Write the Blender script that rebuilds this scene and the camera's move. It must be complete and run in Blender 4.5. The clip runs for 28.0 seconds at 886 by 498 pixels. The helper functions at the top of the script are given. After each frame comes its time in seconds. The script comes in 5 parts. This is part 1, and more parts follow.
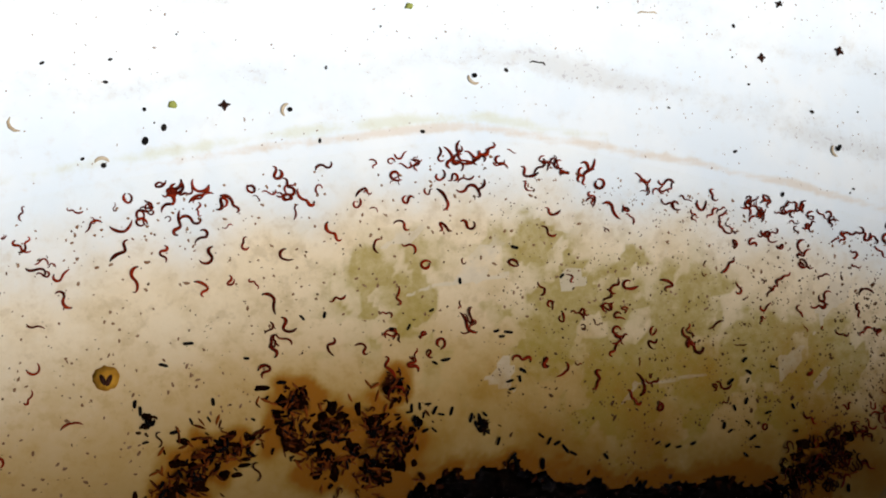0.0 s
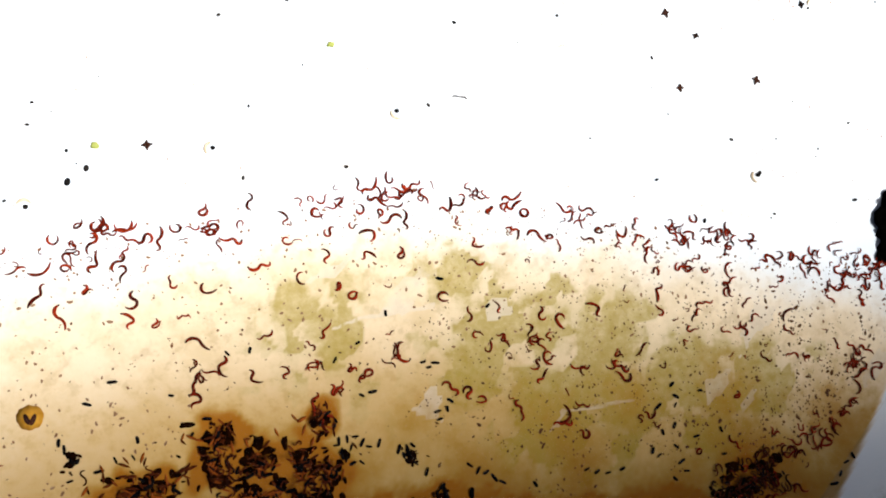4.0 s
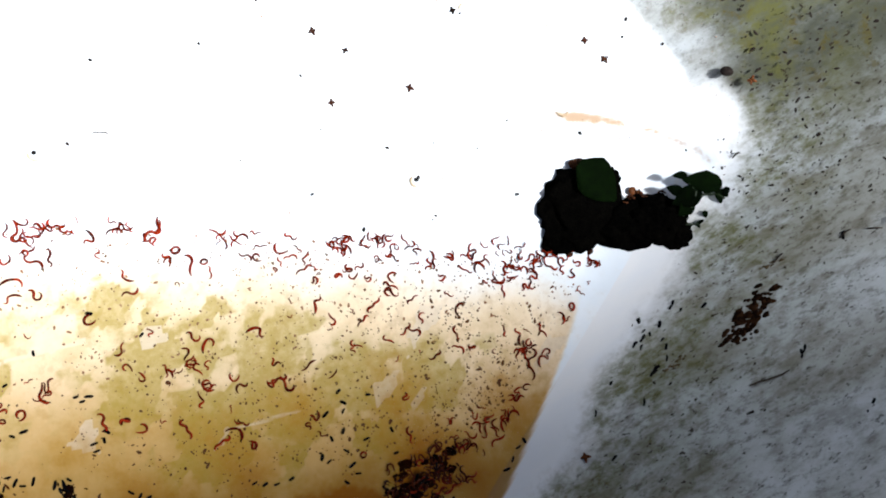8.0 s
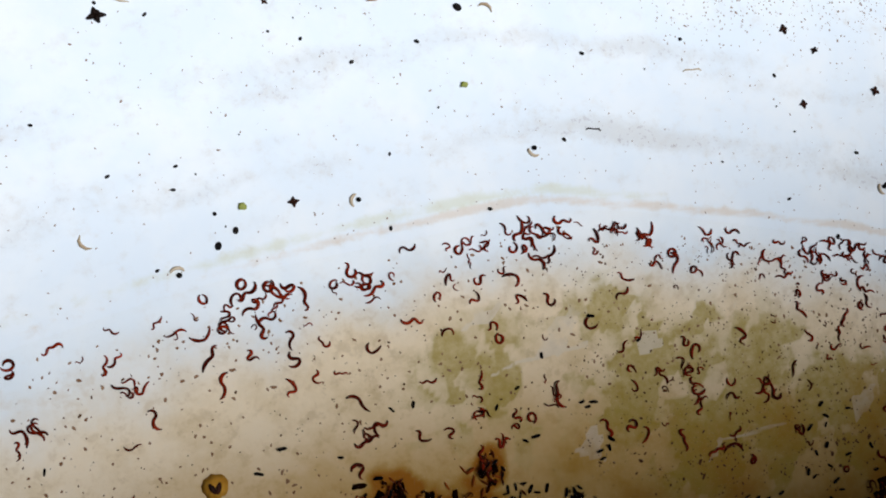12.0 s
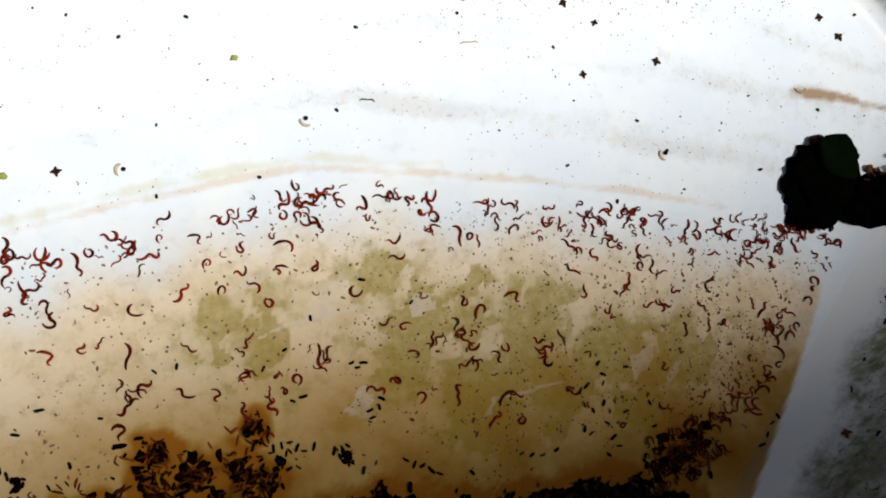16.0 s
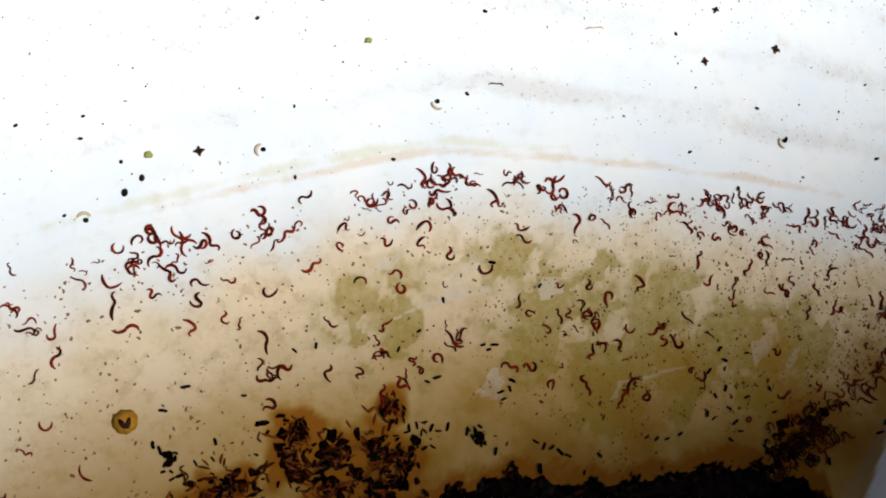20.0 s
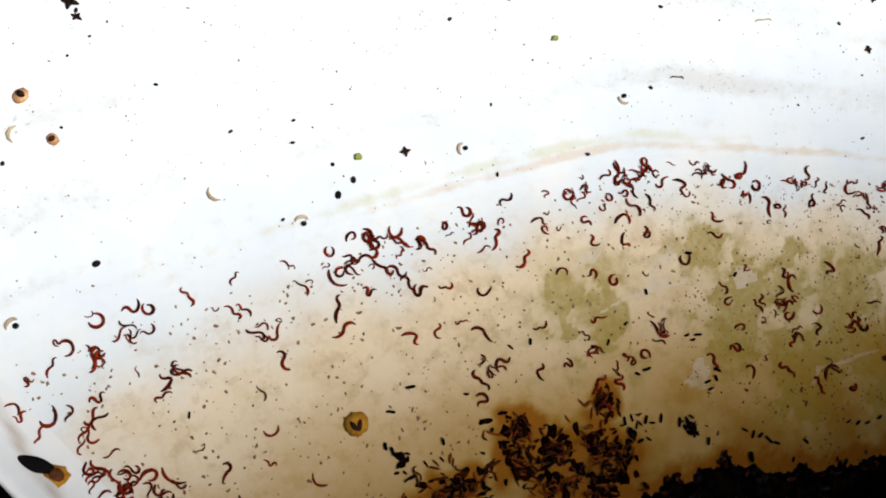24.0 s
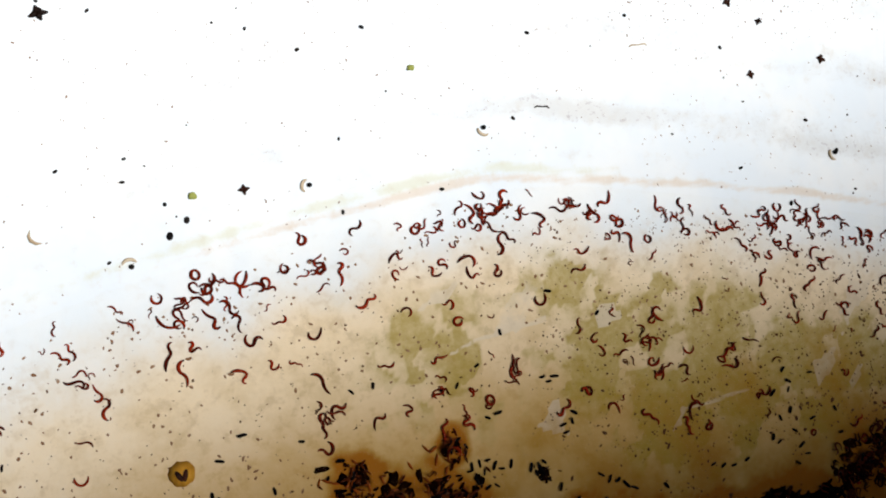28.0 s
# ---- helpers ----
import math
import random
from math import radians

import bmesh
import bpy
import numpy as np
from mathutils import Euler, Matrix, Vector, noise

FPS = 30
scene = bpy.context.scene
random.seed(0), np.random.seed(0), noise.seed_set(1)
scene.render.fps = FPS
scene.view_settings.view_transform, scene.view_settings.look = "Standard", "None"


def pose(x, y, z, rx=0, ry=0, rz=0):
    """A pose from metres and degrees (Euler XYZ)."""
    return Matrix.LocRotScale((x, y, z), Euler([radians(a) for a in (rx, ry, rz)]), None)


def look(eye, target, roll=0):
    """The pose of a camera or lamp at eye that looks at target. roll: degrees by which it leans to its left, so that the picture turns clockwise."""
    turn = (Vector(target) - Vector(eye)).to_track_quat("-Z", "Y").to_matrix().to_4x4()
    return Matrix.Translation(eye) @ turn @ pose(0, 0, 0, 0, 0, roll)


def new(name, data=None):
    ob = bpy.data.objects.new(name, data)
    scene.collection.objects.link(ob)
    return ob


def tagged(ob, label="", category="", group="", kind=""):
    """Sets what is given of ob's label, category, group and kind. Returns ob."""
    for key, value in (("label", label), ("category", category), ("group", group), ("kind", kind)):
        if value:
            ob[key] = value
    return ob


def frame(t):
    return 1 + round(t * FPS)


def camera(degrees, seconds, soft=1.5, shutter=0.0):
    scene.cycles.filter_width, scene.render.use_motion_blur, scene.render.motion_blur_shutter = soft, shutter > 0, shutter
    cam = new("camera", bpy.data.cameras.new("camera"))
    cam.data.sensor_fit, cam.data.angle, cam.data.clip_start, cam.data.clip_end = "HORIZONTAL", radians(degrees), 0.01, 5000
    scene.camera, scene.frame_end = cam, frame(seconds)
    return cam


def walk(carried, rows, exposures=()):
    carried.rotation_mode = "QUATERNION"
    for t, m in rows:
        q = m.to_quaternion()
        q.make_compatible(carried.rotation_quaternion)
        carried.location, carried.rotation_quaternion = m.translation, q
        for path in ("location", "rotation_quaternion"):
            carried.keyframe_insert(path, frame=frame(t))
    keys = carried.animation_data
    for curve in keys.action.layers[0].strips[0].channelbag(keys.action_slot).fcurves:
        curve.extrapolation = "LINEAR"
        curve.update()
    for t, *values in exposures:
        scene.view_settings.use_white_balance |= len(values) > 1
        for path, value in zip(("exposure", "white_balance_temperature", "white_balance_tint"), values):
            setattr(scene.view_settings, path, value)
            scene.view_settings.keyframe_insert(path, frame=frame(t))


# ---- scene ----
# A white square plastic basin, standing slightly tilted outdoors, with a shallow pool of water full of worms.
# Plan in millimetres on the basin floor: x and y along the floor, h above it. The floor tilts by SLOPE, so water gathers at low y.
cam = camera(50, 28.0, soft=1.9)
PATH = (
    (0, 0.00254, -0.06437, 0.2102, 8.79, -11.732, -3.295),
    (0.5, 0.00222, -0.0635, 0.20993, 8.696, -11.844, -3.215),
    (1, 0.00089, -0.0617, 0.20978, 8.426, -12.163, -3.245),
    (1.5, 0.00014, -0.06082, 0.20916, 8.442, -12.355, -3.236),
    (2, -0.00093, -0.06071, 0.20836, 8.804, -12.584, -3.315),
    (2.5, -0.00111, -0.06008, 0.20851, 8.918, -12.704, -3.265),
    (4.5, 0.02625, -0.06916, 0.21965, 12.048, -12.594, -5.97),
    (5, 0.03893, -0.07042, 0.22403, 12.448, -13.178, -7.303),
    (5.5, 0.05055, -0.07041, 0.22886, 12.471, -13.738, -8.467),
    (6, 0.06719, -0.06868, 0.23682, 11.764, -13.486, -9.295),
    (6.5, 0.07987, -0.06517, 0.2423, 10.732, -14.092, -10.112),
    (7, 0.09593, -0.0641, 0.24821, 9.937, -14.406, -10.67),
    (7.5, 0.10532, -0.07326, 0.25008, 11.527, -13.925, -11.175),
    (8, 0.08522, -0.0718, 0.24017, 12.338, -14.385, -11.049),
    (8.5, 0.04953, -0.07113, 0.22446, 14.061, -14.229, -11.042),
    (9, 0.01414, -0.0586, 0.21327, 12.518, -14.144, -10.389),
    (9.5, -0.01078, -0.05693, 0.2064, 12.727, -13.263, -9.655),
    (10, -0.0269, -0.06101, 0.20384, 13.439, -12.025, -9.134),
    (10.5, -0.03685, -0.06203, 0.20237, 13.209, -11.949, -8.975),
    (11, -0.03876, -0.06183, 0.20139, 13.173, -11.997, -9.084),
    (11.5, -0.0353, -0.05508, 0.20106, 12.343, -13.044, -9.116),
    (12, -0.02449, -0.04815, 0.2046, 11.38, -13.878, -8.979),
    (12.5, -0.01277, -0.05014, 0.20773, 11.986, -13.991, -9.229),
    (13, 0.00229, -0.0561, 0.21225, 12.418, -13.525, -9.563),
    (13.5, 0.01473, -0.06138, 0.21734, 12.343, -13.583, -9.828),
    (14.8, 0.048658, -0.06813, 0.235186, 10.7418, -13.6992, -10.2844),
    (15.5, 0.03886, -0.06882, 0.22978, 11.523, -13.869, -10.297),
    (16, 0.02253, -0.06997, 0.22077, 12.825, -14.152, -10.318),
    (16.5, 0.00238, -0.06952, 0.21169, 13.533, -14.051, -9.974),
    (17, -0.01774, -0.07063, 0.20469, 14.247, -13.546, -9.638),
    (17.5, -0.03758, -0.06832, 0.19777, 13.955, -13.749, -9.117),
    (18, -0.05087, -0.06549, 0.19686, 12.818, -12.644, -7.991),
    (18.5, -0.06038, -0.06044, 0.19828, 10.882, -11.912, -7.2),
    (19, -0.05872, -0.0604, 0.19906, 10.663, -11.928, -7.399),
    (19.5, -0.03763, -0.06302, 0.20369, 11.483, -12.646, -8.393),
    (20, -0.0066, -0.06628, 0.21501, 11.846, -13.876, -9.408),
    (20.5, 0.01775, -0.07114, 0.22263, 12.319, -13.986, -10.007),
    (21.4, 0.034308, -0.0744448, 0.227812, 12.6406, -14.0608, -10.4143),
    (22.5, -0.00279, -0.07062, 0.21775, 13.209, -14.869, -12.294),
    (23, -0.02803, -0.06767, 0.20861, 13.793, -14.597, -12.23),
    (23.5, -0.04951, -0.06501, 0.20106, 14.205, -15.274, -12.246),
    (24, -0.05757, -0.06559, 0.1999, 14.606, -14.412, -12.167),
    (24.5, -0.0597, -0.06627, 0.19967, 14.999, -14.182, -12.329),
    (25, -0.05661, -0.06628, 0.19987, 15.209, -14.236, -12.445),
    (25.5, -0.05057, -0.06421, 0.20122, 14.879, -14.981, -12.644),
    (26, -0.03781, -0.05984, 0.20533, 13.66, -14.678, -12.245),
    (26.5, -0.03139, -0.05493, 0.20671, 12.663, -15.576, -12.076),
    (27, -0.02481, -0.05503, 0.20562, 13.16, -15.129, -12.155),
    (27.5, -0.022, -0.05518, 0.20477, 13.072, -14.834, -12.041),
    (28, -0.01757, -0.0582, 0.20585, 13.172, -13.78, -11.898),
)
EXPOSURES = (
    (0, -0.17, 6400, 10), (1, -0.12, 6400, 10), (2, 0.02, 6500, 10), (2.5, 0.08, 6500, 10), (4.5, 0.95, 6300, 10), (5, 0.92, 6300, 10), (6, 0.70, 6000, 10),
    (7, 0.70, 5950, 10), (8, 1.20, 6050, 10), (9, 1.20, 6250, 10), (9.5, 1.0, 6250, 10), (10, -0.14, 6100, 10), (11, -0.37, 5950, 10),
    (12, -0.46, 5950, 10), (13.5, -0.38, 5850, 10), (15.5, -0.16, 6350, 10), (17, -0.11, 6500, 10), (19, -0.12, 6450, 10), (20, -0.16, 6450, 10),
    (22.5, -0.16, 6450, 10), (24, -0.14, 6450, 10), (25, -0.14, 6450, 10), (28, -0.08, 6450, 10))
walk(cam, [(r[0], pose(*r[1:])) for r in PATH], EXPOSURES)

# ---- light: hazy sun over the top of an added, unseen wall, which shades the near side of the basin
world = bpy.data.worlds.new("sky")
scene.world = world
world.use_nodes = True
sky = world.node_tree.nodes.new("ShaderNodeTexSky")
sky.sky_type, sky.sun_disc = "NISHITA", False
sky.sun_elevation, sky.sun_rotation = radians(67), radians(131)
sky.air_density, sky.dust_density, sky.ozone_density = 0.8, 7.0, 0.3
background = world.node_tree.nodes["Background"]
background.inputs["Strength"].default_value = 0.03
world.node_tree.links.new(sky.outputs[0], background.inputs["Color"])
sun = new("sun", bpy.data.lights.new("sun", "SUN"))
sun.data.energy, sun.data.angle, sun.data.color = 5.0, radians(8.0), (1.0, 0.97, 0.93)
SUN_SIDE = Vector((0.75, -0.66, 0)).normalized()
sun.matrix_world = look(SUN_SIDE * 0.391 + Vector((0, 0, 0.921)), (0, 0, 0))

MM = 0.001
SLOPE = radians(3.5)
TILT = Matrix.Rotation(SLOPE, 4, "X")
WATER_Z = -0.00122


# ---- materials
def shader(name):
    m = bpy.data.materials.new(name)
    m.use_nodes = True
    return m, m.node_tree, m.node_tree.nodes["Principled BSDF"]


def link(tree, a, b):
    tree.links.new(a, b)


def noise_node(tree, scale, detail=4.0, rough=0.6, stretch=None, turn=0.0):
    co = tree.nodes.new("ShaderNodeTexCoord")
    n = tree.nodes.new("ShaderNodeTexNoise")
    n.inputs["Scale"].default_value = scale
    n.inputs["Detail"].default_value = detail
    n.inputs["Roughness"].default_value = rough
    if stretch:
        mp = tree.nodes.new("ShaderNodeMapping")
        mp.vector_type = "TEXTURE"
        mp.inputs["Scale"].default_value = stretch
        mp.inputs["Rotation"].default_value = (0, 0, turn)
        link(tree, co.outputs["Object"], mp.inputs["Vector"])
        link(tree, mp.outputs["Vector"], n.inputs["Vector"])
    else:
        link(tree, co.outputs["Object"], n.inputs["Vector"])
    return n.outputs["Fac"]


def ramp(tree, fac, lo, hi, a=0.0, b=1.0):
    n = tree.nodes.new("ShaderNodeMapRange")
    n.interpolation_type = "SMOOTHSTEP"
    for key, v in (("From Min", lo), ("From Max", hi), ("To Min", a), ("To Max", b)):
        n.inputs[key].default_value = v
    link(tree, fac, n.inputs["Value"])
    return n.outputs["Result"]


def mixed(tree, fac, a, b):
    n = tree.nodes.new("ShaderNodeMix")
    n.data_type = "RGBA"
    if isinstance(fac, float):
        n.inputs[0].default_value = fac
    else:
        link(tree, fac, n.inputs[0])
    for sock, v in ((n.inputs[6], a), (n.inputs[7], b)):
        if isinstance(v, tuple):
            sock.default_value = (*v, 1)
        else:
            link(tree, v, sock)
    return n.outputs[2]


def maths(tree, op, a, b):
    n = tree.nodes.new("ShaderNodeMath")
    n.operation = op
    for sock, v in zip(n.inputs, (a, b)):
        if isinstance(v, (int, float)):
            sock.default_value = v
        else:
            link(tree, v, sock)
    return n.outputs[0]


def attribute(tree, name):
    n = tree.nodes.new("ShaderNodeAttribute")
    n.attribute_name = name
    return n.outputs["Fac"]


def bumped(tree, bsdf, fac, strength, distance):
    n = tree.nodes.new("ShaderNodeBump")
    n.inputs["Strength"].default_value, n.inputs["Distance"].default_value = strength, distance
    link(tree, fac, n.inputs["Height"])
    link(tree, n.outputs["Normal"], bsdf.inputs["Normal"])


def plain(name, dark, light, scale, rough=0.6, vary=0.35, bump=0.4, depth=0.0002, coat=0.0, spec=0.2):
    """Two tones of one stuff in fine and coarse patches, and a shift from piece to piece."""
    m, tree, bsdf = shader(name)
    fine, coarse = noise_node(tree, scale, 5.0, 0.7), noise_node(tree, scale * 0.17, 3.0)
    both = maths(tree, "MULTIPLY", ramp(tree, fine, 0.3, 0.7), ramp(tree, coarse, 0.25, 0.75, 0.4, 1.0))
    info = tree.nodes.new("ShaderNodeObjectInfo")
    lift = ramp(tree, info.outputs["Random"], 0.0, 1.0, -vary, vary)
    link(tree, mixed(tree, maths(tree, "ADD", both, lift), dark, light), bsdf.inputs["Base Color"])
    link(tree, ramp(tree, fine, 0.2, 0.8, rough - 0.12, rough + 0.12), bsdf.inputs["Roughness"])
    bsdf.inputs["Coat Weight"].default_value = coat
    bsdf.inputs["Specular IOR Level"].default_value = spec
    bumped(tree, bsdf, fine, bump, depth)
    return m


def make_floor_material():
    m, tree, bsdf = shader("white_plastic_with_biofilm")
    fine, mid, big = noise_node(tree, 900, 5.0, 0.65), noise_node(tree, 260, 5.0, 0.65), noise_node(tree, 40, 4.0)
    fuzz = maths(tree, "SUBTRACT", mid, 0.5)

    def film(name, lo, hi, wobble):
        return ramp(tree, maths(tree, "ADD", attribute(tree, name), maths(tree, "MULTIPLY", fuzz, wobble)), lo, hi)

    c = mixed(tree, ramp(tree, big, 0.35, 0.75), (0.74, 0.82, 0.89), (0.83, 0.87, 0.89))
    c = mixed(tree, maths(tree, "MULTIPLY", film("streak", 0.1, 0.8, 0.9), 0.6), c, (0.58, 0.59, 0.58))
    spatter = maths(tree, "MULTIPLY", ramp(tree, noise_node(tree, 700, 3.0, 0.6), 0.57, 0.66), film("streak", 0.15, 0.8, 0.6))
    c = mixed(tree, maths(tree, "MULTIPLY", spatter, 0.55), c, (0.36, 0.34, 0.38))
    c = mixed(tree, maths(tree, "MULTIPLY", film("ring", 0.25, 0.95, 1.2), 0.45), c, (0.62, 0.45, 0.26))
    c = mixed(tree, maths(tree, "MULTIPLY", film("ringgreen", 0.2, 0.9, 1.1), 0.55), c, (0.62, 0.64, 0.46))
    c = mixed(tree, maths(tree, "MULTIPLY", film("scum", 0.1, 0.9, 0.7), 0.9), c, (0.32, 0.19, 0.08))
    c = mixed(tree, film("wet", 0.0, 1.0, 0.35), c, (0.82, 0.68, 0.475))
    stain = maths(tree, "MULTIPLY", ramp(tree, mid, 0.5, 0.66), maths(tree, "MULTIPLY", attribute(tree, "wet"), 0.30))
    c = mixed(tree, stain, c, (0.38, 0.30, 0.20))
    cloud = maths(tree, "MULTIPLY", ramp(tree, noise_node(tree, 90, 5.0, 0.7), 0.4, 0.7), maths(tree, "MULTIPLY", attribute(tree, "wet"), 0.45))
    c = mixed(tree, cloud, c, (0.56, 0.42, 0.21))
    # amber gradient: tea-coloured depth and the deep side's shade, put into the colour
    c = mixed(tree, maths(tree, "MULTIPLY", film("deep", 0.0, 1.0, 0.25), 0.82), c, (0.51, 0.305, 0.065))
    soften = ramp(tree, noise_node(tree, 420, 5.0, 0.7), 0.25, 0.7, 0.55, 1.0)
    # faint algae film, then olive blots painting foliage reflected in the water
    c = mixed(tree, maths(tree, "MULTIPLY", film("algae_mirror", 0.1, 0.5, 0.22), maths(tree, "MULTIPLY", soften, 0.34)), c, (0.36, 0.31, 0.10))
    c = mixed(tree, maths(tree, "MULTIPLY", film("algae_mirror", 0.38, 0.56, 0.3), maths(tree, "MULTIPLY", soften, 0.66)), c, (0.32, 0.235, 0.012))
    # pale gaps: sky reflected in the water, painted as lighter floor
    c = mixed(tree, maths(tree, "MULTIPLY", film("sky_glare", 0.42, 0.66, 0.6), 0.62), c, (0.70, 0.62, 0.50))
    # rusty film and halos, with the amber painted for shade on the deep side
    c = mixed(tree, maths(tree, "MULTIPLY", film("ochre", 0.0, 0.5, 0.5), 0.75), c, (0.40, 0.225, 0.03))
    c = mixed(tree, maths(tree, "MULTIPLY", film("ochre", 0.25, 0.9, 0.5), 0.9), c, (0.33, 0.115, 0.008))
    c = mixed(tree, film("sludge", 0.42, 0.9, 0.9), c, (0.022, 0.006, 0.002))
    c = mixed(tree, maths(tree, "MULTIPLY", film("crease", 0.2, 0.9, 0.7), 0.7), c, (0.40, 0.31, 0.20))
    speck = maths(tree, "MULTIPLY", ramp(tree, fine, 0.66, 0.72), maths(tree, "MULTIPLY", attribute(tree, "wet"), 0.45))
    c = mixed(tree, speck, c, (0.25, 0.19, 0.10))
    link(tree, c, bsdf.inputs["Base Color"])
    link(tree, ramp(tree, mid, 0.3, 0.7, 0.34, 0.5), bsdf.inputs["Roughness"])
    link(tree, ramp(tree, attribute(tree, "wet"), 0.0, 0.2, 0.4, 0.0), bsdf.inputs["Specular IOR Level"])
    bumped(tree, bsdf, mid, 0.12, 0.0003)
    return m


def make_wall_material():
    m, tree, bsdf = shader("white_plastic_grimed_with_algae")
    dirt, olive = attribute(tree, "dirt"), attribute(tree, "olive")
    along = (2.6, 1.0, 1.5)
    grain = noise_node(tree, 620, 6.0, 0.72, along, radians(18))
    mottle = noise_node(tree, 210, 6.0, 0.72, along, radians(18))
    blot = noise_node(tree, 55, 5.0, 0.65, along, radians(18))
    green = noise_node(tree, 60, 5.0, 0.7)
    fleck = noise_node(tree, 950, 3.0, 0.6, (2.0, 1.0, 1.3), radians(20))

    def times(a, b):
        return maths(tree, "MULTIPLY", a, b)

    c = mixed(tree, ramp(tree, blot, 0.3, 0.7), (0.78, 0.83, 0.88), (0.85, 0.87, 0.88))
    # dirt is grime, but just past the second side's fold it is painted shade
    film = times(dirt, ramp(tree, blot, 0.15, 0.6, 0.6, 1.0))
    c = mixed(tree, times(film, 0.9), c, (0.26, 0.29, 0.28))
    c = mixed(tree, times(times(ramp(tree, blot, 0.42, 0.62), dirt), 0.55), c, (0.19, 0.18, 0.13))
    c = mixed(tree, times(times(ramp(tree, mottle, 0.42, 0.66), dirt), 0.7), c, (0.115, 0.10, 0.062))
    c = mixed(tree, times(times(ramp(tree, grain, 0.48, 0.68), dirt), 0.75), c, (0.065, 0.055, 0.033))
    c = mixed(tree, times(times(dirt, olive), ramp(tree, mottle, 0.28, 0.62, 0.84, 0.98)), c, (0.054, 0.059, 0.043))
    moss = times(times(ramp(tree, noise_node(tree, 150, 6.0, 0.75), 0.52, 0.64), times(dirt, olive)), 0.75)
    c = mixed(tree, moss, c, (0.075, 0.06, 0.010))
    c = mixed(tree, attribute(tree, "wet"), c, (0.76, 0.65, 0.485))
    # same painted tea tint and shade as on the floor
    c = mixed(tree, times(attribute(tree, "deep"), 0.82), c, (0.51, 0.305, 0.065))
    c = mixed(tree, times(ramp(tree, attribute(tree, "ochre"), 0.0, 0.5), 0.7), c, (0.32, 0.19, 0.035))
    c = mixed(tree, times(ramp(tree, attribute(tree, "ochre"), 0.25, 1.0), 0.88), c, (0.21, 0.08, 0.009))
    weed = times(ramp(tree, green, 0.41, 0.62), times(attribute(tree, "green"), ramp(tree, grain, 0.3, 0.6, 0.3, 0.85)))
    c = mixed(tree, weed, c, (0.095, 0.098, 0.022))
    c = mixed(tree, times(ramp(tree, fleck, 0.62, 0.67), times(dirt, 0.92)), c, (0.025, 0.018, 0.010))
    c = mixed(tree, times(attribute(tree, "crease"), 0.75), c, (0.36, 0.27, 0.17))
    link(tree, c, bsdf.inputs["Base Color"])
    link(tree, ramp(tree, film, 0.0, 1.0, 0.18, 0.7), bsdf.inputs["Roughness"])
    link(tree, ramp(tree, dirt, 0.0, 0.5, 0.6, 0.15), bsdf.inputs["Specular IOR Level"])
    bumped(tree, bsdf, grain, 0.2, 0.0002)
    return m


def make_water_material():
    """A still surface: clear straight through, glossy at a glancing angle."""
    m, tree, bsdf = shader("clear_pond_water")
    tree.nodes.remove(bsdf)
    clear, gloss = tree.nodes.new("ShaderNodeBsdfTransparent"), tree.nodes.new("ShaderNodeBsdfGlossy")
    clear.inputs["Color"].default_value = (0.99, 0.985, 0.972, 1)
    gloss.inputs["Roughness"].default_value = 0.03
    facing = tree.nodes.new("ShaderNodeLayerWeight")
    power = maths(tree, "POWER", facing.outputs["Facing"], 5.0)
    mix = tree.nodes.new("ShaderNodeMixShader")
    link(tree, maths(tree, "ADD", maths(tree, "MULTIPLY", power, 0.9), 0.002), mix.inputs[0])
    link(tree, clear.outputs[0], mix.inputs[1])
    link(tree, gloss.outputs[0], mix.inputs[2])
    link(tree, mix.outputs[0], tree.nodes["Material Output"].inputs["Surface"])
    bumped(tree, gloss, noise_node(tree, 35, 2.0), 0.05, 0.0005)
    return m


FLOOR_MAT = make_floor_material()
WALL_MAT = make_wall_material()
WATER_MAT = make_water_material()
WORM_MAT = plain("worm_skin", (0.035, 0.003, 0.001), (0.34, 0.028, 0.006), 1500, 0.6, 0.3, 0.2, 0.00005, 0.0, 0.04)
HEAD_MAT = plain("worm_head", (0.008, 0.002, 0.001), (0.025, 0.006, 0.004), 2500, 0.5, 0.3, spec=0.04)
PELLET_MAT = plain("black_pellet", (0.002, 0.002, 0.003), (0.009, 0.008, 0.008), 1800, 0.6, 0.4, spec=0.015)
SPECK_MAT = plain("dark_speck", (0.004, 0.003, 0.003), (0.025, 0.018, 0.014), 1500, 0.7, 0.5, spec=0.1)
BUD_MAT = plain("dark_bud_scale", (0.007, 0.003, 0.002), (0.06, 0.018, 0.009), 1200, 0.6, 0.4, spec=0.1)
TAN_MAT = plain("tan_flake", (0.38, 0.28, 0.17), (0.62, 0.52, 0.38), 900, 0.6, 0.4)
RUST_MAT = plain("rust_brown_flake", (0.025, 0.008, 0.003), (0.16, 0.055, 0.018), 700, 0.55, 0.4, spec=0.08)
AMBER_MAT = plain("amber_husk", (0.42, 0.17, 0.012), (0.66, 0.34, 0.04), 500, 0.5, 0.3, spec=0.1)
HUSK_MAT = plain("orange_husk", (0.36, 0.14, 0.035), (0.72, 0.46, 0.25), 500, 0.5, 0.3)
GREEN_MAT = plain("pale_green_crumb", (0.16, 0.19, 0.03), (0.38, 0.40, 0.10), 900, 0.6, 0.3)
DEBRIS_MAT = plain("dark_debris", (0.006, 0.002, 0.0008), (0.05, 0.012, 0.003), 700, 0.8, 0.5, spec=0.0)
THREAD_MAT = plain("rust_brown_worm", (0.012, 0.002, 0.001), (0.10, 0.019, 0.005), 1200, 0.6, 0.5, spec=0.04)
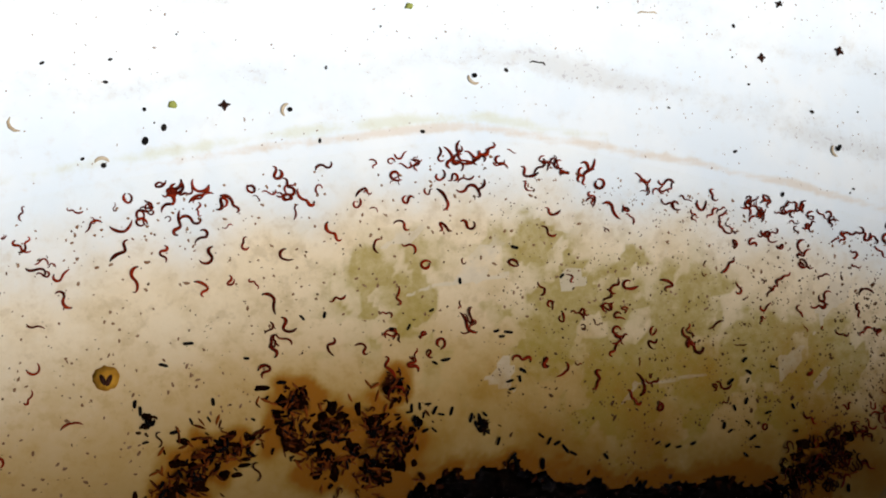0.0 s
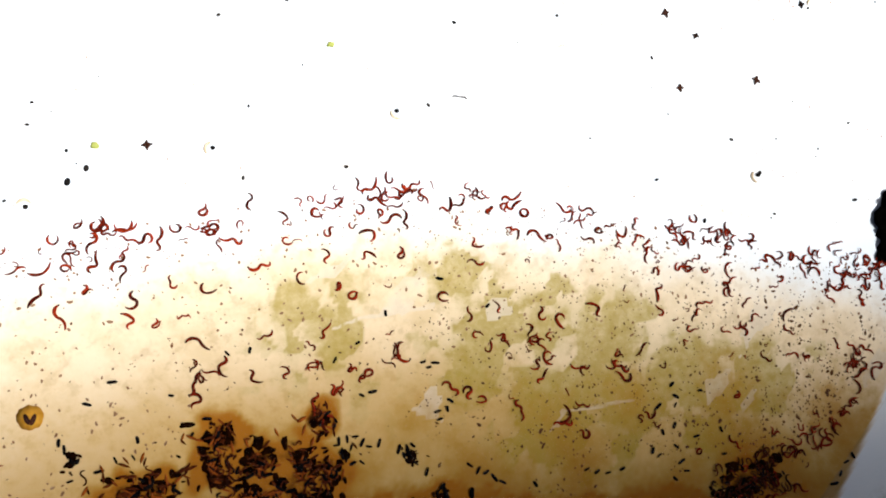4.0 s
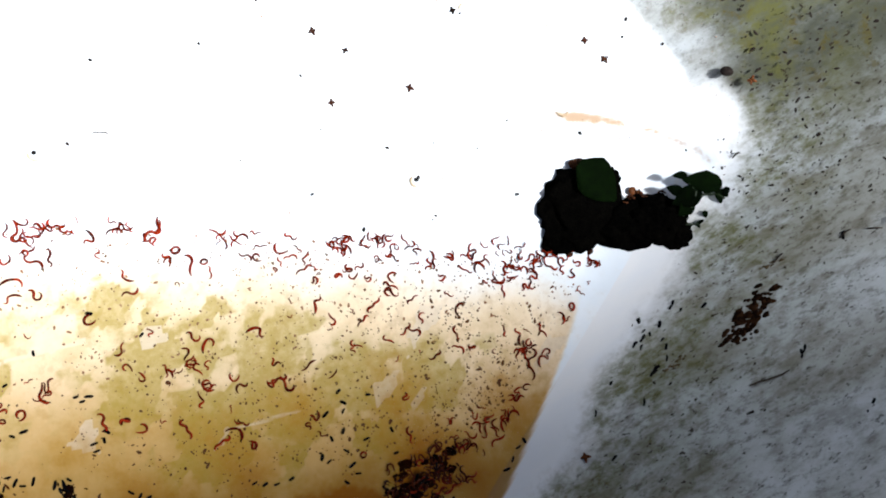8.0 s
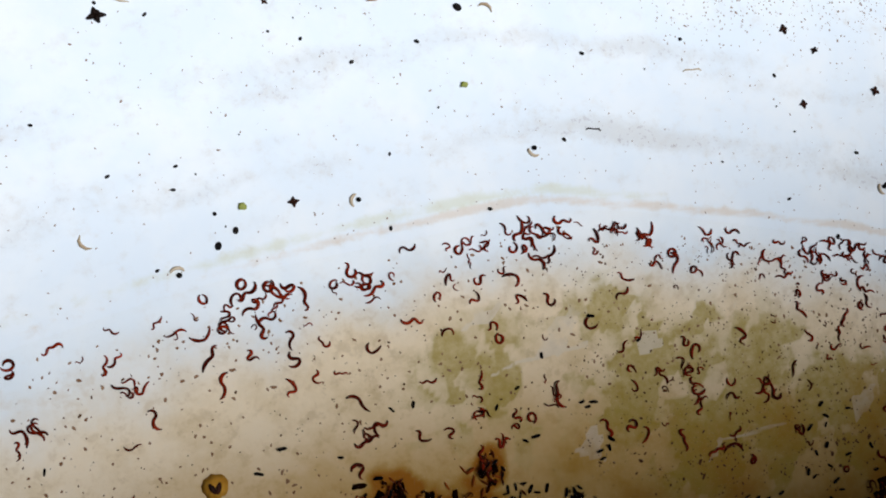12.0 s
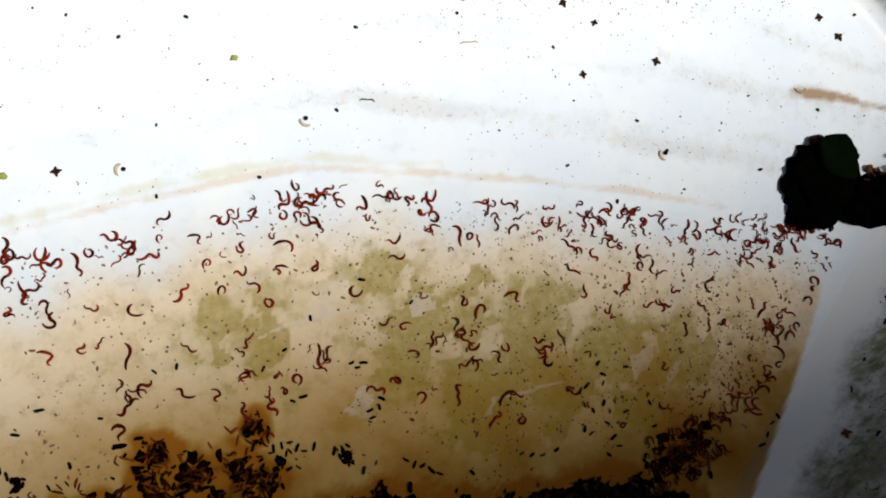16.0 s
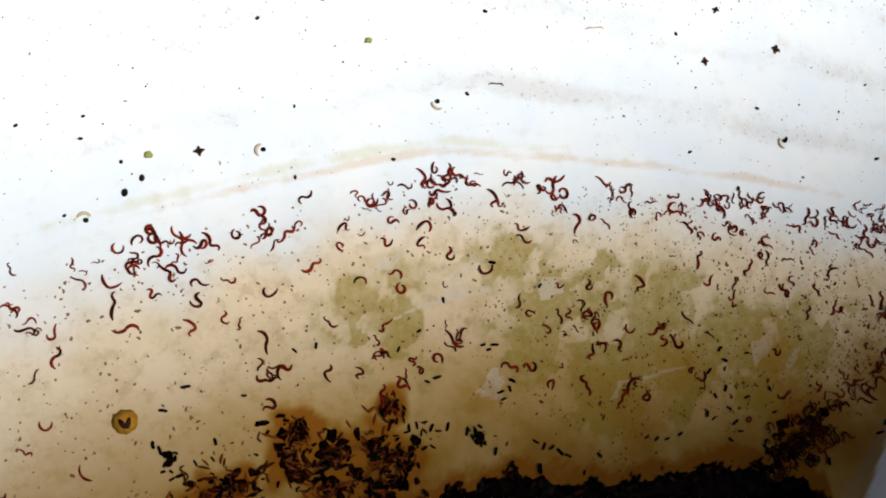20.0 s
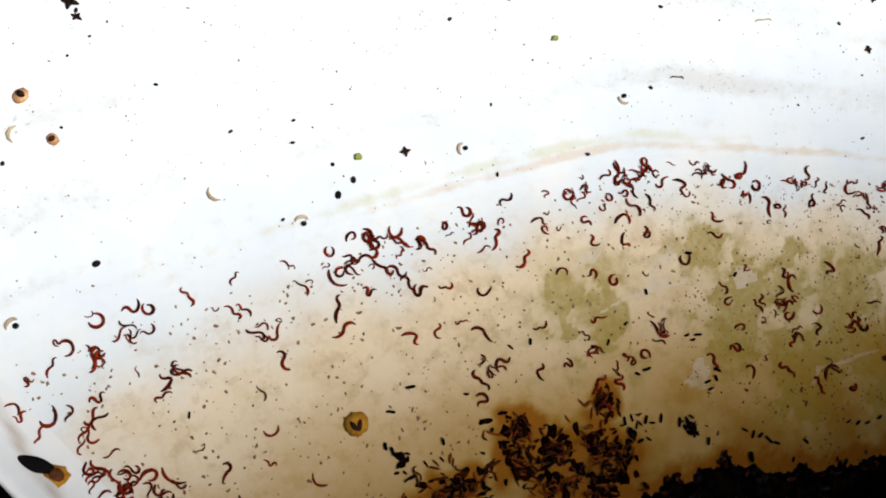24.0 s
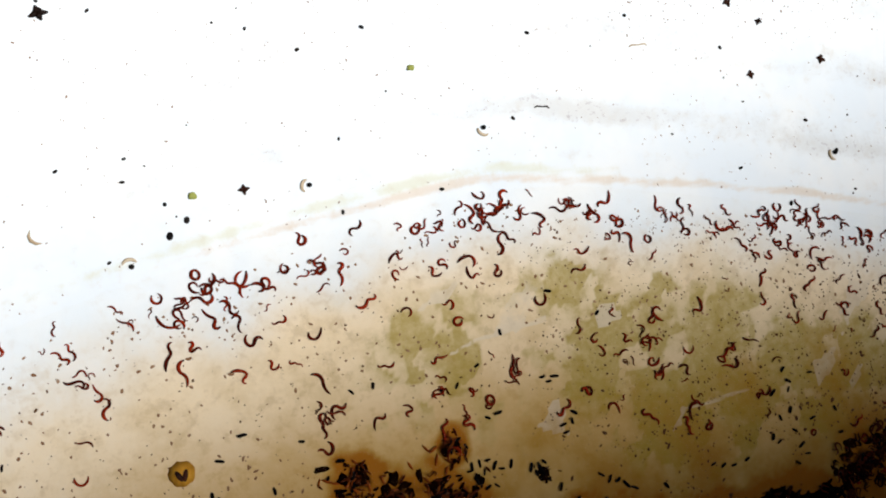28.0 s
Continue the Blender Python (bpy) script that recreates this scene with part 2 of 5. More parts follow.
SOIL_MAT = plain("wet_black_soil", (0.0006, 0.0006, 0.0006), (0.0026, 0.0024, 0.0019), 600, 0.9, 0.1, 1.0, 0.0008, 0.0, 0.0)
SLUDGE_MAT = plain("brown_sludge", (0.003, 0.001, 0.0005), (0.026, 0.007, 0.0015), 420, 0.8, 0.3, 0.9, 0.0005, spec=0.0)
BANK_MAT = plain("black_sludge", (0.0006, 0.0004, 0.0003), (0.006, 0.0025, 0.0008), 420, 0.8, 0.3, 0.9, 0.0005, spec=0.0)
MUD_MAT = plain("dried_mud", (0.006, 0.003, 0.0015), (0.035, 0.016, 0.007), 900, 0.9, 0.4, 0.8, 0.0004, spec=0.02)
SCALE_MAT = plain("rust_orange_scale", (0.07, 0.013, 0.002), (0.38, 0.09, 0.010), 600, 0.6, 0.5, spec=0.05)
STREAK_MAT = plain("thin_dried_mud", (0.05, 0.035, 0.018), (0.13, 0.10, 0.06), 900, 0.9, 0.4, 0.6, 0.0003, spec=0.05)
LEAF_MAT = plain("dark_green_leaf", (0.0006, 0.0018, 0.0005), (0.0022, 0.006, 0.0012), 350, 0.8, 0.3, 0.4, 0.0002, 0.0, 0.01)
STEM_MAT = plain("green_stem", (0.004, 0.009, 0.003), (0.015, 0.028, 0.008), 600, 0.5, 0.2)
TWIG_MAT = plain("brown_twig", (0.012, 0.009, 0.006), (0.06, 0.04, 0.025), 900, 0.75, 0.3)
DUST_MAT = plain("brown_dust", (0.03, 0.016, 0.010), (0.26, 0.17, 0.12), 1500, 0.8, 0.6)
GRIT_MAT = plain("dark_brown_grit", (0.012, 0.005, 0.002), (0.11, 0.045, 0.015), 1500, 0.8, 0.6)
SILT_MAT = plain("silt", (0.10, 0.05, 0.02), (0.42, 0.28, 0.16), 1500, 0.8, 0.6)
SKIN_MAT = plain("shed_skin", (0.20, 0.10, 0.05), (0.48, 0.34, 0.22), 1100, 0.7, 0.5, spec=0.05)
GROUND_MAT = plain("blue_grey_concrete", (0.045, 0.065, 0.085), (0.11, 0.15, 0.18), 220, 0.85, 0.1, 0.8, 0.001)
PLASTER_MAT = plain("grey_plaster", (0.16, 0.155, 0.145), (0.24, 0.23, 0.215), 60, 0.9, 0.0, 0.6, 0.002)


# ---- the plan
def soft(a, b, v):
    t = min(max((v - a) / (b - a), 0.0), 1.0)
    return t * t * (3 - 2 * t)


def shore(x):
    """Where the water's edge lies, for each x."""
    u = (x - 52) / 135
    return -8 - (27 if u > 0 else 22) * abs(u) ** 1.4


def relief(x, y):
    """The floor is slightly warped: lower in the middle, so the shore bows."""
    return -0.0612 * (shore(x) + 20) + 0.12 * noise.noise(Vector((x * 0.02, y * 0.02, 0)))


def profile(d, wide):
    """Side wall: a fillet of that width, then a 45 degree slope up to a rolled rim."""
    if d < wide:
        return 0.95 * max(d, 0.0) ** 2 / (2 * wide)
    return 0.95 * (d - wide / 2)


def fillet(nx, ny):
    """Width of the fillet: wide along the first sloping side, tight along the other, by the way the side faces."""
    return 25 - 18 * soft(-0.6, 0.5, ny)


def reach(x, y):
    """Distance outside the foot of the two sloping sides."""
    a = (x - 198.5) * 0.727 - (y + 34) * 0.687
    b = (x - 245) * 0.849 + (y + 13) * 0.53
    return math.hypot(max(a + 12, 0), max(b + 12, 0)) - 12


def surface(x, y):
    a = (x - 198.5) * 0.727 - (y + 34) * 0.687
    b = (x - 245) * 0.849 + (y + 13) * 0.53
    u, v = max(a + 12, 1e-6), max(b + 12, 0)
    ny = (-0.687 * u + 0.53 * v) / math.hypot(u, v)
    d = reach(x, y)
    return relief(min(x, 240), y) * soft(40, 5, d) + profile(d, fillet(0, ny))


def facing(x, y):
    """How far the nearest sloping side faces up the plan: -0.69 along the first side, 0.53 along the other."""
    u = max((x - 198.5) * 0.727 - (y + 34) * 0.687 + 12, 1e-6)
    v = max((x - 245) * 0.849 + (y + 13) * 0.53 + 12, 0)
    return (-0.687 * u + 0.53 * v) / math.hypot(u, v)


def seam(ny):
    """Distance up the fillet at which the floor sheet gives way to the side."""
    return 12.5 * soft(-0.3, -0.6, ny)


def spot(x, y, lift=0.0, turn=0.0, tip=0.0):
    """The pose of a thing that lies on the basin at x, y."""
    e = 1.0
    nx = (surface(x - e, y) - surface(x + e, y)) / (2 * e)
    ny = (surface(x, y - e) - surface(x, y + e)) / (2 * e)
    up = Vector((nx, ny, 1)).normalized()
    base = Vector((0, 0, 1)).rotation_difference(up).to_matrix().to_4x4()
    at = Matrix.Translation((x * MM, y * MM, (surface(x, y) + lift) * MM))
    return TILT @ at @ base @ Matrix.Rotation(radians(turn), 4, "Z") @ Matrix.Rotation(radians(tip), 4, "X")


def mesh_of(name, bm, material, smooth=True):
    me = bpy.data.meshes.new(name)
    bm.normal_update()
    bm.to_mesh(me)
    bm.free()
    me.materials.append(material)
    if smooth:
        me.shade_smooth()
    return me


def part(name, data, material, parent, label=""):
    ob = new(name, data if isinstance(data, bpy.types.Mesh) else mesh_of(name, data, material))
    ob.parent = parent
    return tagged(ob, label)


def thing(name, m, label, category, group=""):
    ob = new(name)
    ob.empty_display_size = 0.002
    ob.matrix_world = m
    return tagged(ob, label, category, group)


def lone(name, me, m, label, category, group="", size=1.0):
    ob = new(name, me)
    ob.matrix_world = m @ Matrix.Scale(size, 4)
    return tagged(ob, label, category, group)


# ---- mesh makers, in millimetres
def tube(bm, pts, radii, sides=6):
    rings = []
    for i, p in enumerate(pts):
        a, b = pts[max(i - 1, 0)], pts[min(i + 1, len(pts) - 1)]
        way = (Vector(b) - Vector(a)).normalized()
        q = way.to_track_quat("Z", "Y").to_matrix()
        rings.append([bm.verts.new((Vector(p) + q @ Vector((radii[i] * math.cos(t), radii[i] * math.sin(t), 0))) * MM)
                      for t in (2 * math.pi * k / sides for k in range(sides))])
    for r, s in zip(rings, rings[1:]):
        for k in range(sides):
            bm.faces.new((r[k], r[(k + 1) % sides], s[(k + 1) % sides], s[k]))
    bm.faces.new(rings[0][::-1])
    bm.faces.new(rings[-1])


def lump(bm, centre, radii, rough, seed, cuts=2, freq=0.3):
    ball = bmesh.ops.create_icosphere(bm, subdivisions=cuts, radius=1.0)["verts"]
    for v in ball:
        d = v.co.normalized()
        p = Vector((d.x * radii[0], d.y * radii[1], d.z * radii[2]))
        k = 1 + rough * noise.noise(p * freq + Vector((seed * 3.7, seed, -seed)))
        v.co = (Vector(centre) + p * k) * MM


def flake(bm, radius, thick, seed, sides=9, long=1.0, curl=0.0, jag=1.0):
    rng = random.Random(seed)
    top, low = [], []
    for k in range(sides):
        a = 2 * math.pi * k / sides
        r = radius * (1 + jag * rng.uniform(-0.18, 0.1))
        x, y = r * math.cos(a) * long, r * math.sin(a)
        z = curl * (x * x) / radius
        top.append(bm.verts.new((x * MM, y * MM, (z + thick) * MM)))
        low.append(bm.verts.new((x * 0.9 * MM, y * 0.9 * MM, z * MM)))
    mid = bm.verts.new((0, 0, thick * 1.25 * MM))
    for k in range(sides):
        j = (k + 1) % sides
        bm.faces.new((top[k], top[j], mid))
        bm.faces.new((low[k], low[j], top[j], top[k]))
    bm.faces.new(low[::-1])


def pellet_mesh(length, radius, seed):
    bm = bmesh.new()
    n = 6
    pts = [((i / n - 0.5) * length, 0.12 * math.sin(i + seed) * radius, radius) for i in range(n + 1)]
    tube(bm, pts, [radius * (0.45, 0.9, 1.0, 0.92, 1.0, 0.88, 0.4)[i] for i in range(n + 1)], 6)
    return mesh_of("pellet", bm, PELLET_MAT)


def bud_mesh(size, seed, material=None):
    """Four pointed scales in a cross."""
    rng = random.Random(seed)
    bm = bmesh.new()
    for k in range(4):
        a = k * math.pi / 2 + rng.uniform(-0.25, 0.25)
        r = size * rng.uniform(0.8, 1.1)
        c, s = math.cos(a), math.sin(a)
        tube(bm, [(0.1 * c, 0.1 * s, 0.3 * size), (0.45 * r * c, 0.45 * r * s, 0.36 * size), (r * c, r * s, 0.12 * size)],
             [0.26 * size, 0.33 * size, 0.12 * size], 6)
    lump(bm, (0.1 * size, -0.08 * size, 0.25 * size), (0.42 * size, 0.36 * size, 0.3 * size), 0.8, seed, 2, 1.3)
    return mesh_of("bud_scale", bm, material or BUD_MAT)


# ---- basin: floor
# olive blots: reflection of overhanging leaves, painted on the pool floor
MIRRORED_LEAVES = ((35, -43, 11), (31, -37, 6), (88, -47, 12), (109, -50, 11), (76, -53, 11), (90, -65, 13), (107, -66, 13),
         (92, -77, 10), (130, -62, 15), (72, -33, 10), (127, -56, 10), (148, -64, 11), (135, -80, 12), (106, -46, 8), (39, -49, 6))
SLUDGE = ((14, -66, 5), (12, -73, 6), (22, -73, 6), (31, -74, 6), (37, -76, 5), (20, -80, 6), (30, -83, 6), (56, -74, 3.5),
          (-5, -77, 5), (1, -76, 4), (-9, -81, 6), (-14, -68, 3), (36, -64, 3.5), (140, -89, 7), (134, -93, 5), (147, -86, 4.5), (-13, -84, 5))


SCUM = ((196, 2), (203, 2), (210, 0), (218, -2), (225, -4), (231, -8), (236, -12), (238, -16))


# pale strokes of reflected sky, painted across the olive blots
GLARE_STROKES = (((40, -44), (46, -42), (64, -40)), ((95, -67), (112, -66)))


def line_gap(points, x, y):
    """Distance to a broken line."""
    best = 1e9
    for (ax, ay), (bx, by) in zip(points, points[1:]):
        t = min(max(((x - ax) * (bx - ax) + (y - ay) * (by - ay)) / ((bx - ax) ** 2 + (by - ay) ** 2), 0.0), 1.0)
        best = min(best, math.hypot(x - ax - t * (bx - ax), y - ay - t * (by - ay)))
    return best


def blobs(spots, x, y):
    return max(math.exp(-((x - a) ** 2 + (y - b) ** 2) / (r * r)) for a, b, r in spots)


def ochre_film_shade(x, y):
    """Faint rusty film, strengthened towards the deep side to paint in the shade there."""
    p = Vector((x, y, 0))
    low = soft(-46, -92, y + 5 * noise.noise(p * 0.06) - 0.05 * (x - 60)) * soft(-30, 45, x)
    return low * (0.42 + 0.5 * noise.noise(p * 0.07))


BANK = ((26, -95), (38, -89), (47, -85.5), (56, -84), (66, -85), (75, -88.5), (90, -91), (103, -91.5), (116, -90), (128, -94), (140, -99))


def bank_edge(x, y):
    """How far inside the bank of black sludge on the deep side."""
    p = Vector((x, y, 0))
    if not 20 < x < 146:
        return -9.0
    for (ax, ay), (bx, by) in zip(BANK, BANK[1:]):
        if x <= bx:
            break
    edge = ay + (by - ay) * (x - ax) / (bx - ax)
    return edge - y + 3.0 * noise.noise(p * 0.2) + 1.8 * noise.noise(p * 0.7)


STARS = ((56, -74, 3.5), (-14, -68, 3))
RUSTY = tuple(q for q in SLUDGE if q[0] < 40 and q[:2] != (-14, -68)) + ((140, -89, 6),)


def rust_halo(x, y):
    """Rusty film round the clots of sludge."""
    p = Vector((x, y, 0))
    u, v = x + 3.0 * noise.noise(p * 0.16), y + 3.0 * noise.noise(p * 0.16 + Vector((5, 9, 0)))
    return 0.95 * soft(0.03, 0.62, blobs(RUSTY, u, v) * (1.0 + 0.7 * noise.noise(p * 0.3)))


def make_floor(basin):
    fine_x = [-112 + 1.1 * i for i in range(341)]
    fine_y = [-112 + 1.1 * i for i in range(161)]
    xs = [-125.0] + fine_x
    ys = [-262.0, -225.0, -190.0, -160.0, -140.0, -125.0] + fine_y + [75.0, 95.0, 120.0, 150.0, 190.0, 230.0, 270.0, 320.0]

    def inside(x, y):
        return reach(x, y) < seam(facing(x, y)) + 7.0 - 4.5 * soft(-0.3, 0.2, facing(x, y)) and (x + 92) * -0.832 + (y + 53) * -0.555 < -2.5

    ids, verts, faces, kept = {}, [], [], {}
    for i, x in enumerate(xs):
        for j, y in enumerate(ys):
            kept[i, j] = inside(x, y)
    for i in range(len(xs) - 1):
        for j in range(len(ys) - 1):
            corner = ((i, j), (i + 1, j), (i + 1, j + 1), (i, j + 1))
            if all(kept[c] for c in corner):
                row = []
                for c in corner:
                    if c not in ids:
                        ids[c] = len(verts)
                        x, y = xs[c[0]], ys[c[1]]
                        verts.append((x, y, surface(x, y)))
                    row.append(ids[c])
                faces.append(row)
    me = bpy.data.meshes.new("floor_panel")
    me.from_pydata([tuple(TILT @ (Vector(v) * MM)) for v in verts], [], faces)
    layers = {k: [] for k in ("wet", "deep", "crease", "algae_mirror", "sky_glare", "ochre", "sludge", "ring", "ringgreen", "streak", "scum")}
    for x, y, h in verts:
        p = Vector((x, y, 0))
        off = y - shore(x)
        wob = noise.noise(p * 0.06)
        left = (x + 98) * -0.906 + (y + 27) * -0.423
        layers["wet"].append((0.8 + 0.2 * soft(-60, 30, x)) * soft(0.0, -28.0, off + 5 * wob) * soft(2.0, -24.0, left + 5 * wob))
        layers["crease"].append(math.exp(-((left + 0.5 + 0.8 * noise.noise(p * 0.1)) / 0.9) ** 2) * soft(-10, -22, y) * (0.8 + 0.5 * noise.noise(p * 0.2)))
        # grows with depth; carries the water's tint and painted shade
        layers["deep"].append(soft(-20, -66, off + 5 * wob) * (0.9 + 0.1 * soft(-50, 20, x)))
        warp = Vector((0.4 * noise.noise(p * 0.2), 0.4 * noise.noise(p * 0.2 + Vector((9, 9, 0))), 0))
        near = noise.voronoi(p * 0.17 + warp)[1][0]
        cell = noise.cell(near * 7.3)
        wide_film = 0.22 * soft(-8, -26, off) * soft(-5, 40, x)
        # wide_film is algae; the blots paint the leaf reflection
        patch = wide_film + blobs(MIRRORED_LEAVES, x, y) * 0.62 + 0.2 * noise.noise(p * 0.10) * soft(-40, 20, x) + 0.24 * (cell - 0.4) * soft(-20, 25, x)
        layers["algae_mirror"].append(patch * soft(-6, -18, off) * soft(8, -10, reach(x, y)))
        slant = Vector((0.6 * x + 0.8 * y, 2.3 * (-0.8 * x + 0.6 * y), 0)) * 0.075 + warp
        gap = noise.cell(noise.voronoi(slant)[1][0] * 5.1)
        layers["sky_glare"].append(soft(0.78, 0.9, gap) * soft(-14, -24, off) * soft(20, 45, x) * soft(-78, -68, y) + 0.15 * noise.noise(p * 0.2)
                              + 0.75 * math.exp(-(min(line_gap(q, x, y + 0.6 * wob) for q in GLARE_STROKES) / 0.8) ** 2))
        inner = bank_edge(x, y)
        layers["ochre"].append(min(1.0, ochre_film_shade(x, y) + rust_halo(x, y) + 0.8 * soft(-6, 0, inner)))
        layers["sludge"].append(min(1.0, soft(-1, 1.5, inner) + 0.7 * blobs(RUSTY, x + 2.5 * noise.noise(p * 0.2), y + 2.5 * noise.noise(p * 0.2 + Vector((5, 9, 0)))) + 0.4 * noise.noise(p * 0.22)))
        ring = math.exp(-((off - 3.0 - 0.8 * wob) / 1.3) ** 2)
        ring *= 0.35 * soft(-80, -50, x) + 0.65 * soft(-30, 25, x)
        gap_to = line_gap(SCUM, x, y + 1.2 * noise.noise(p * 0.12)) if x > 185 and abs(y + 7) < 22 else 99.0
        layers["scum"].append(math.exp(-(gap_to / (1.3 + 1.0 * soft(214, 200, x))) ** 2) * (0.85 + 0.6 * noise.noise(p * 0.3)) * (0.75 + 0.25 * soft(222, 206, x)))
        layers["ring"].append(ring * (0.9 + 0.4 * noise.noise(p * 0.08)) * (1.0 if y > -6 - 0.1 * (x - 200) else soft(190, 150, x)))
        layers["ringgreen"].append(math.exp(-((off - 5.6 - 0.8 * wob) / 1.9) ** 2) * soft(110, 60, x) * (0.62 + 0.7 * noise.noise(Vector((x * 0.07, off * 0.3, 8)))) * (0.45 + 0.55 * soft(-60, 15, x)))
        band = math.sin(off * 0.33 + 1.5 * wob + x * 0.008) * 0.5 + 0.5
        layers["streak"].append(band * (0.45 + 0.6 * noise.noise(Vector((x * 0.018, off * 0.14, 3)))) * soft(6, 12, off) * soft(75, 40, off))
    # no film, painted shade or painted reflection above the water on the fillet
    for i, (x, y, h) in enumerate(verts):
        if reach(x, y) > -1.0:
            under = soft(0.15, -0.25, (TILT @ Vector((x, y, h))).z - WATER_Z / MM)
            for key in ("wet", "deep", "algae_mirror", "sky_glare", "ochre", "sludge"):
                layers[key][i] *= under
            for key in ("ring", "ringgreen", "streak"):
                layers[key][i] *= soft(8, 0, reach(x, y))
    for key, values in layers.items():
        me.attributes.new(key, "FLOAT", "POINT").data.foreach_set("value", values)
    me.materials.append(FLOOR_MAT)
    me.shade_smooth()
    part("floor_panel", me, FLOOR_MAT, basin, "white floor, cream with biofilm under the water")


def make_side(basin, name, label, points):
    """A sloping side swept along its foot: points of (x, y, outward x, outward y)."""
    steps = [-3, 0] + [0.8 * k for k in range(1, 25)] + [21, 25, 30, 35, 40, 46, 52, 58, 64, 69, 73, 75]
    verts, faces, dirt, green, wet, deep, olive, ochre = [], [], [], [], [], [], [], []
    for x, y, nx, ny in points:
        wide = fillet(nx, ny)
        top = profile(75, wide)
        start = seam(ny)
        steps_here = [max(d, start - 3.0 + 0.05 * i) for i, d in enumerate(steps)]
        outline = [(d, profile(d, wide) + (0.05 if d >= start - 1.0 else -0.08)) for d in steps_here]
        outline += [(77, top + 1.2), (79, top + 1.8), (83, top + 2), (90, top + 1.8), (95, top + 0.6), (97, top - 2), (97.5, top - 10), (97.5, top - 30), (97.5, top - 45)]
        for d, h in outline:
            px, py = x + nx * d, y + ny * d
            bend = 0.35 * noise.noise(Vector((px * 0.02, py * 0.02, 5))) * soft(17, 40, d)
            at = TILT @ (Vector((px, py, h + relief(min(px, 240), py) * soft(40, 5, d) + bend)) * MM)
            if h == top - 45:
                at.z = -0.046  # the outer skirt stands on the ground
            verts.append(tuple(at))
            wob = 4 * noise.noise(Vector((px * 0.05, py * 0.05, 2)))
            second = soft(-0.3, 0.4, ny)
            grey = soft(0.86 * wide, 1.15 * wide, d + 0.6 * wob) * (1.0 - 0.3 * soft(36, 62, d + 2 * wob))
            # first step paints shade on the clean slope, second is real grime
            fold = 0.4 * soft(5.0, 8.0, d + 0.15 * wob) + 0.6 * soft(9, 25, d + 0.8 * wob)
            dirt.append((grey + (fold - grey) * second) * soft(80, 68, d))
            green.append(soft(0.7 * wide, 0.95 * wide, d + wob - 4.0 * soft(-0.65, 0.0, ny)) * soft(52, 26, d + wob))
            wet.append(soft(0.00015, -0.00025, at.z - WATER_Z) * soft(1.0, -24.0, py - shore(px) + 5 * noise.noise(Vector((px, py, 0)) * 0.06)))
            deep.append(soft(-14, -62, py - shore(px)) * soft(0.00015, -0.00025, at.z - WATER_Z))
            ochre.append(min(1.0, ochre_film_shade(px, py) + rust_halo(px, py)) * soft(0.00015, -0.00025, at.z - WATER_Z))
            olive.append(soft(-0.6, 0.1, ny + 0.12 * noise.noise(Vector((px, py, 0)) * 0.05)))
    n = len(outline)
    for i in range(len(points) - 1):
        for j in range(n - 1):
            faces.append((i * n + j, (i + 1) * n + j, (i + 1) * n + j + 1, i * n + j + 1))
    me = bpy.data.meshes.new(name)
    me.from_pydata(verts, [], faces)
    me.attributes.new("dirt", "FLOAT", "POINT").data.foreach_set("value", dirt)
    me.attributes.new("green", "FLOAT", "POINT").data.foreach_set("value", green)
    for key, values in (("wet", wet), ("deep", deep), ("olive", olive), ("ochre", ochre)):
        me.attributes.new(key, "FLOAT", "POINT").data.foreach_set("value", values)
    me.materials.append(WALL_MAT)
    me.shade_smooth()
    part(name, me, WALL_MAT, basin, label)


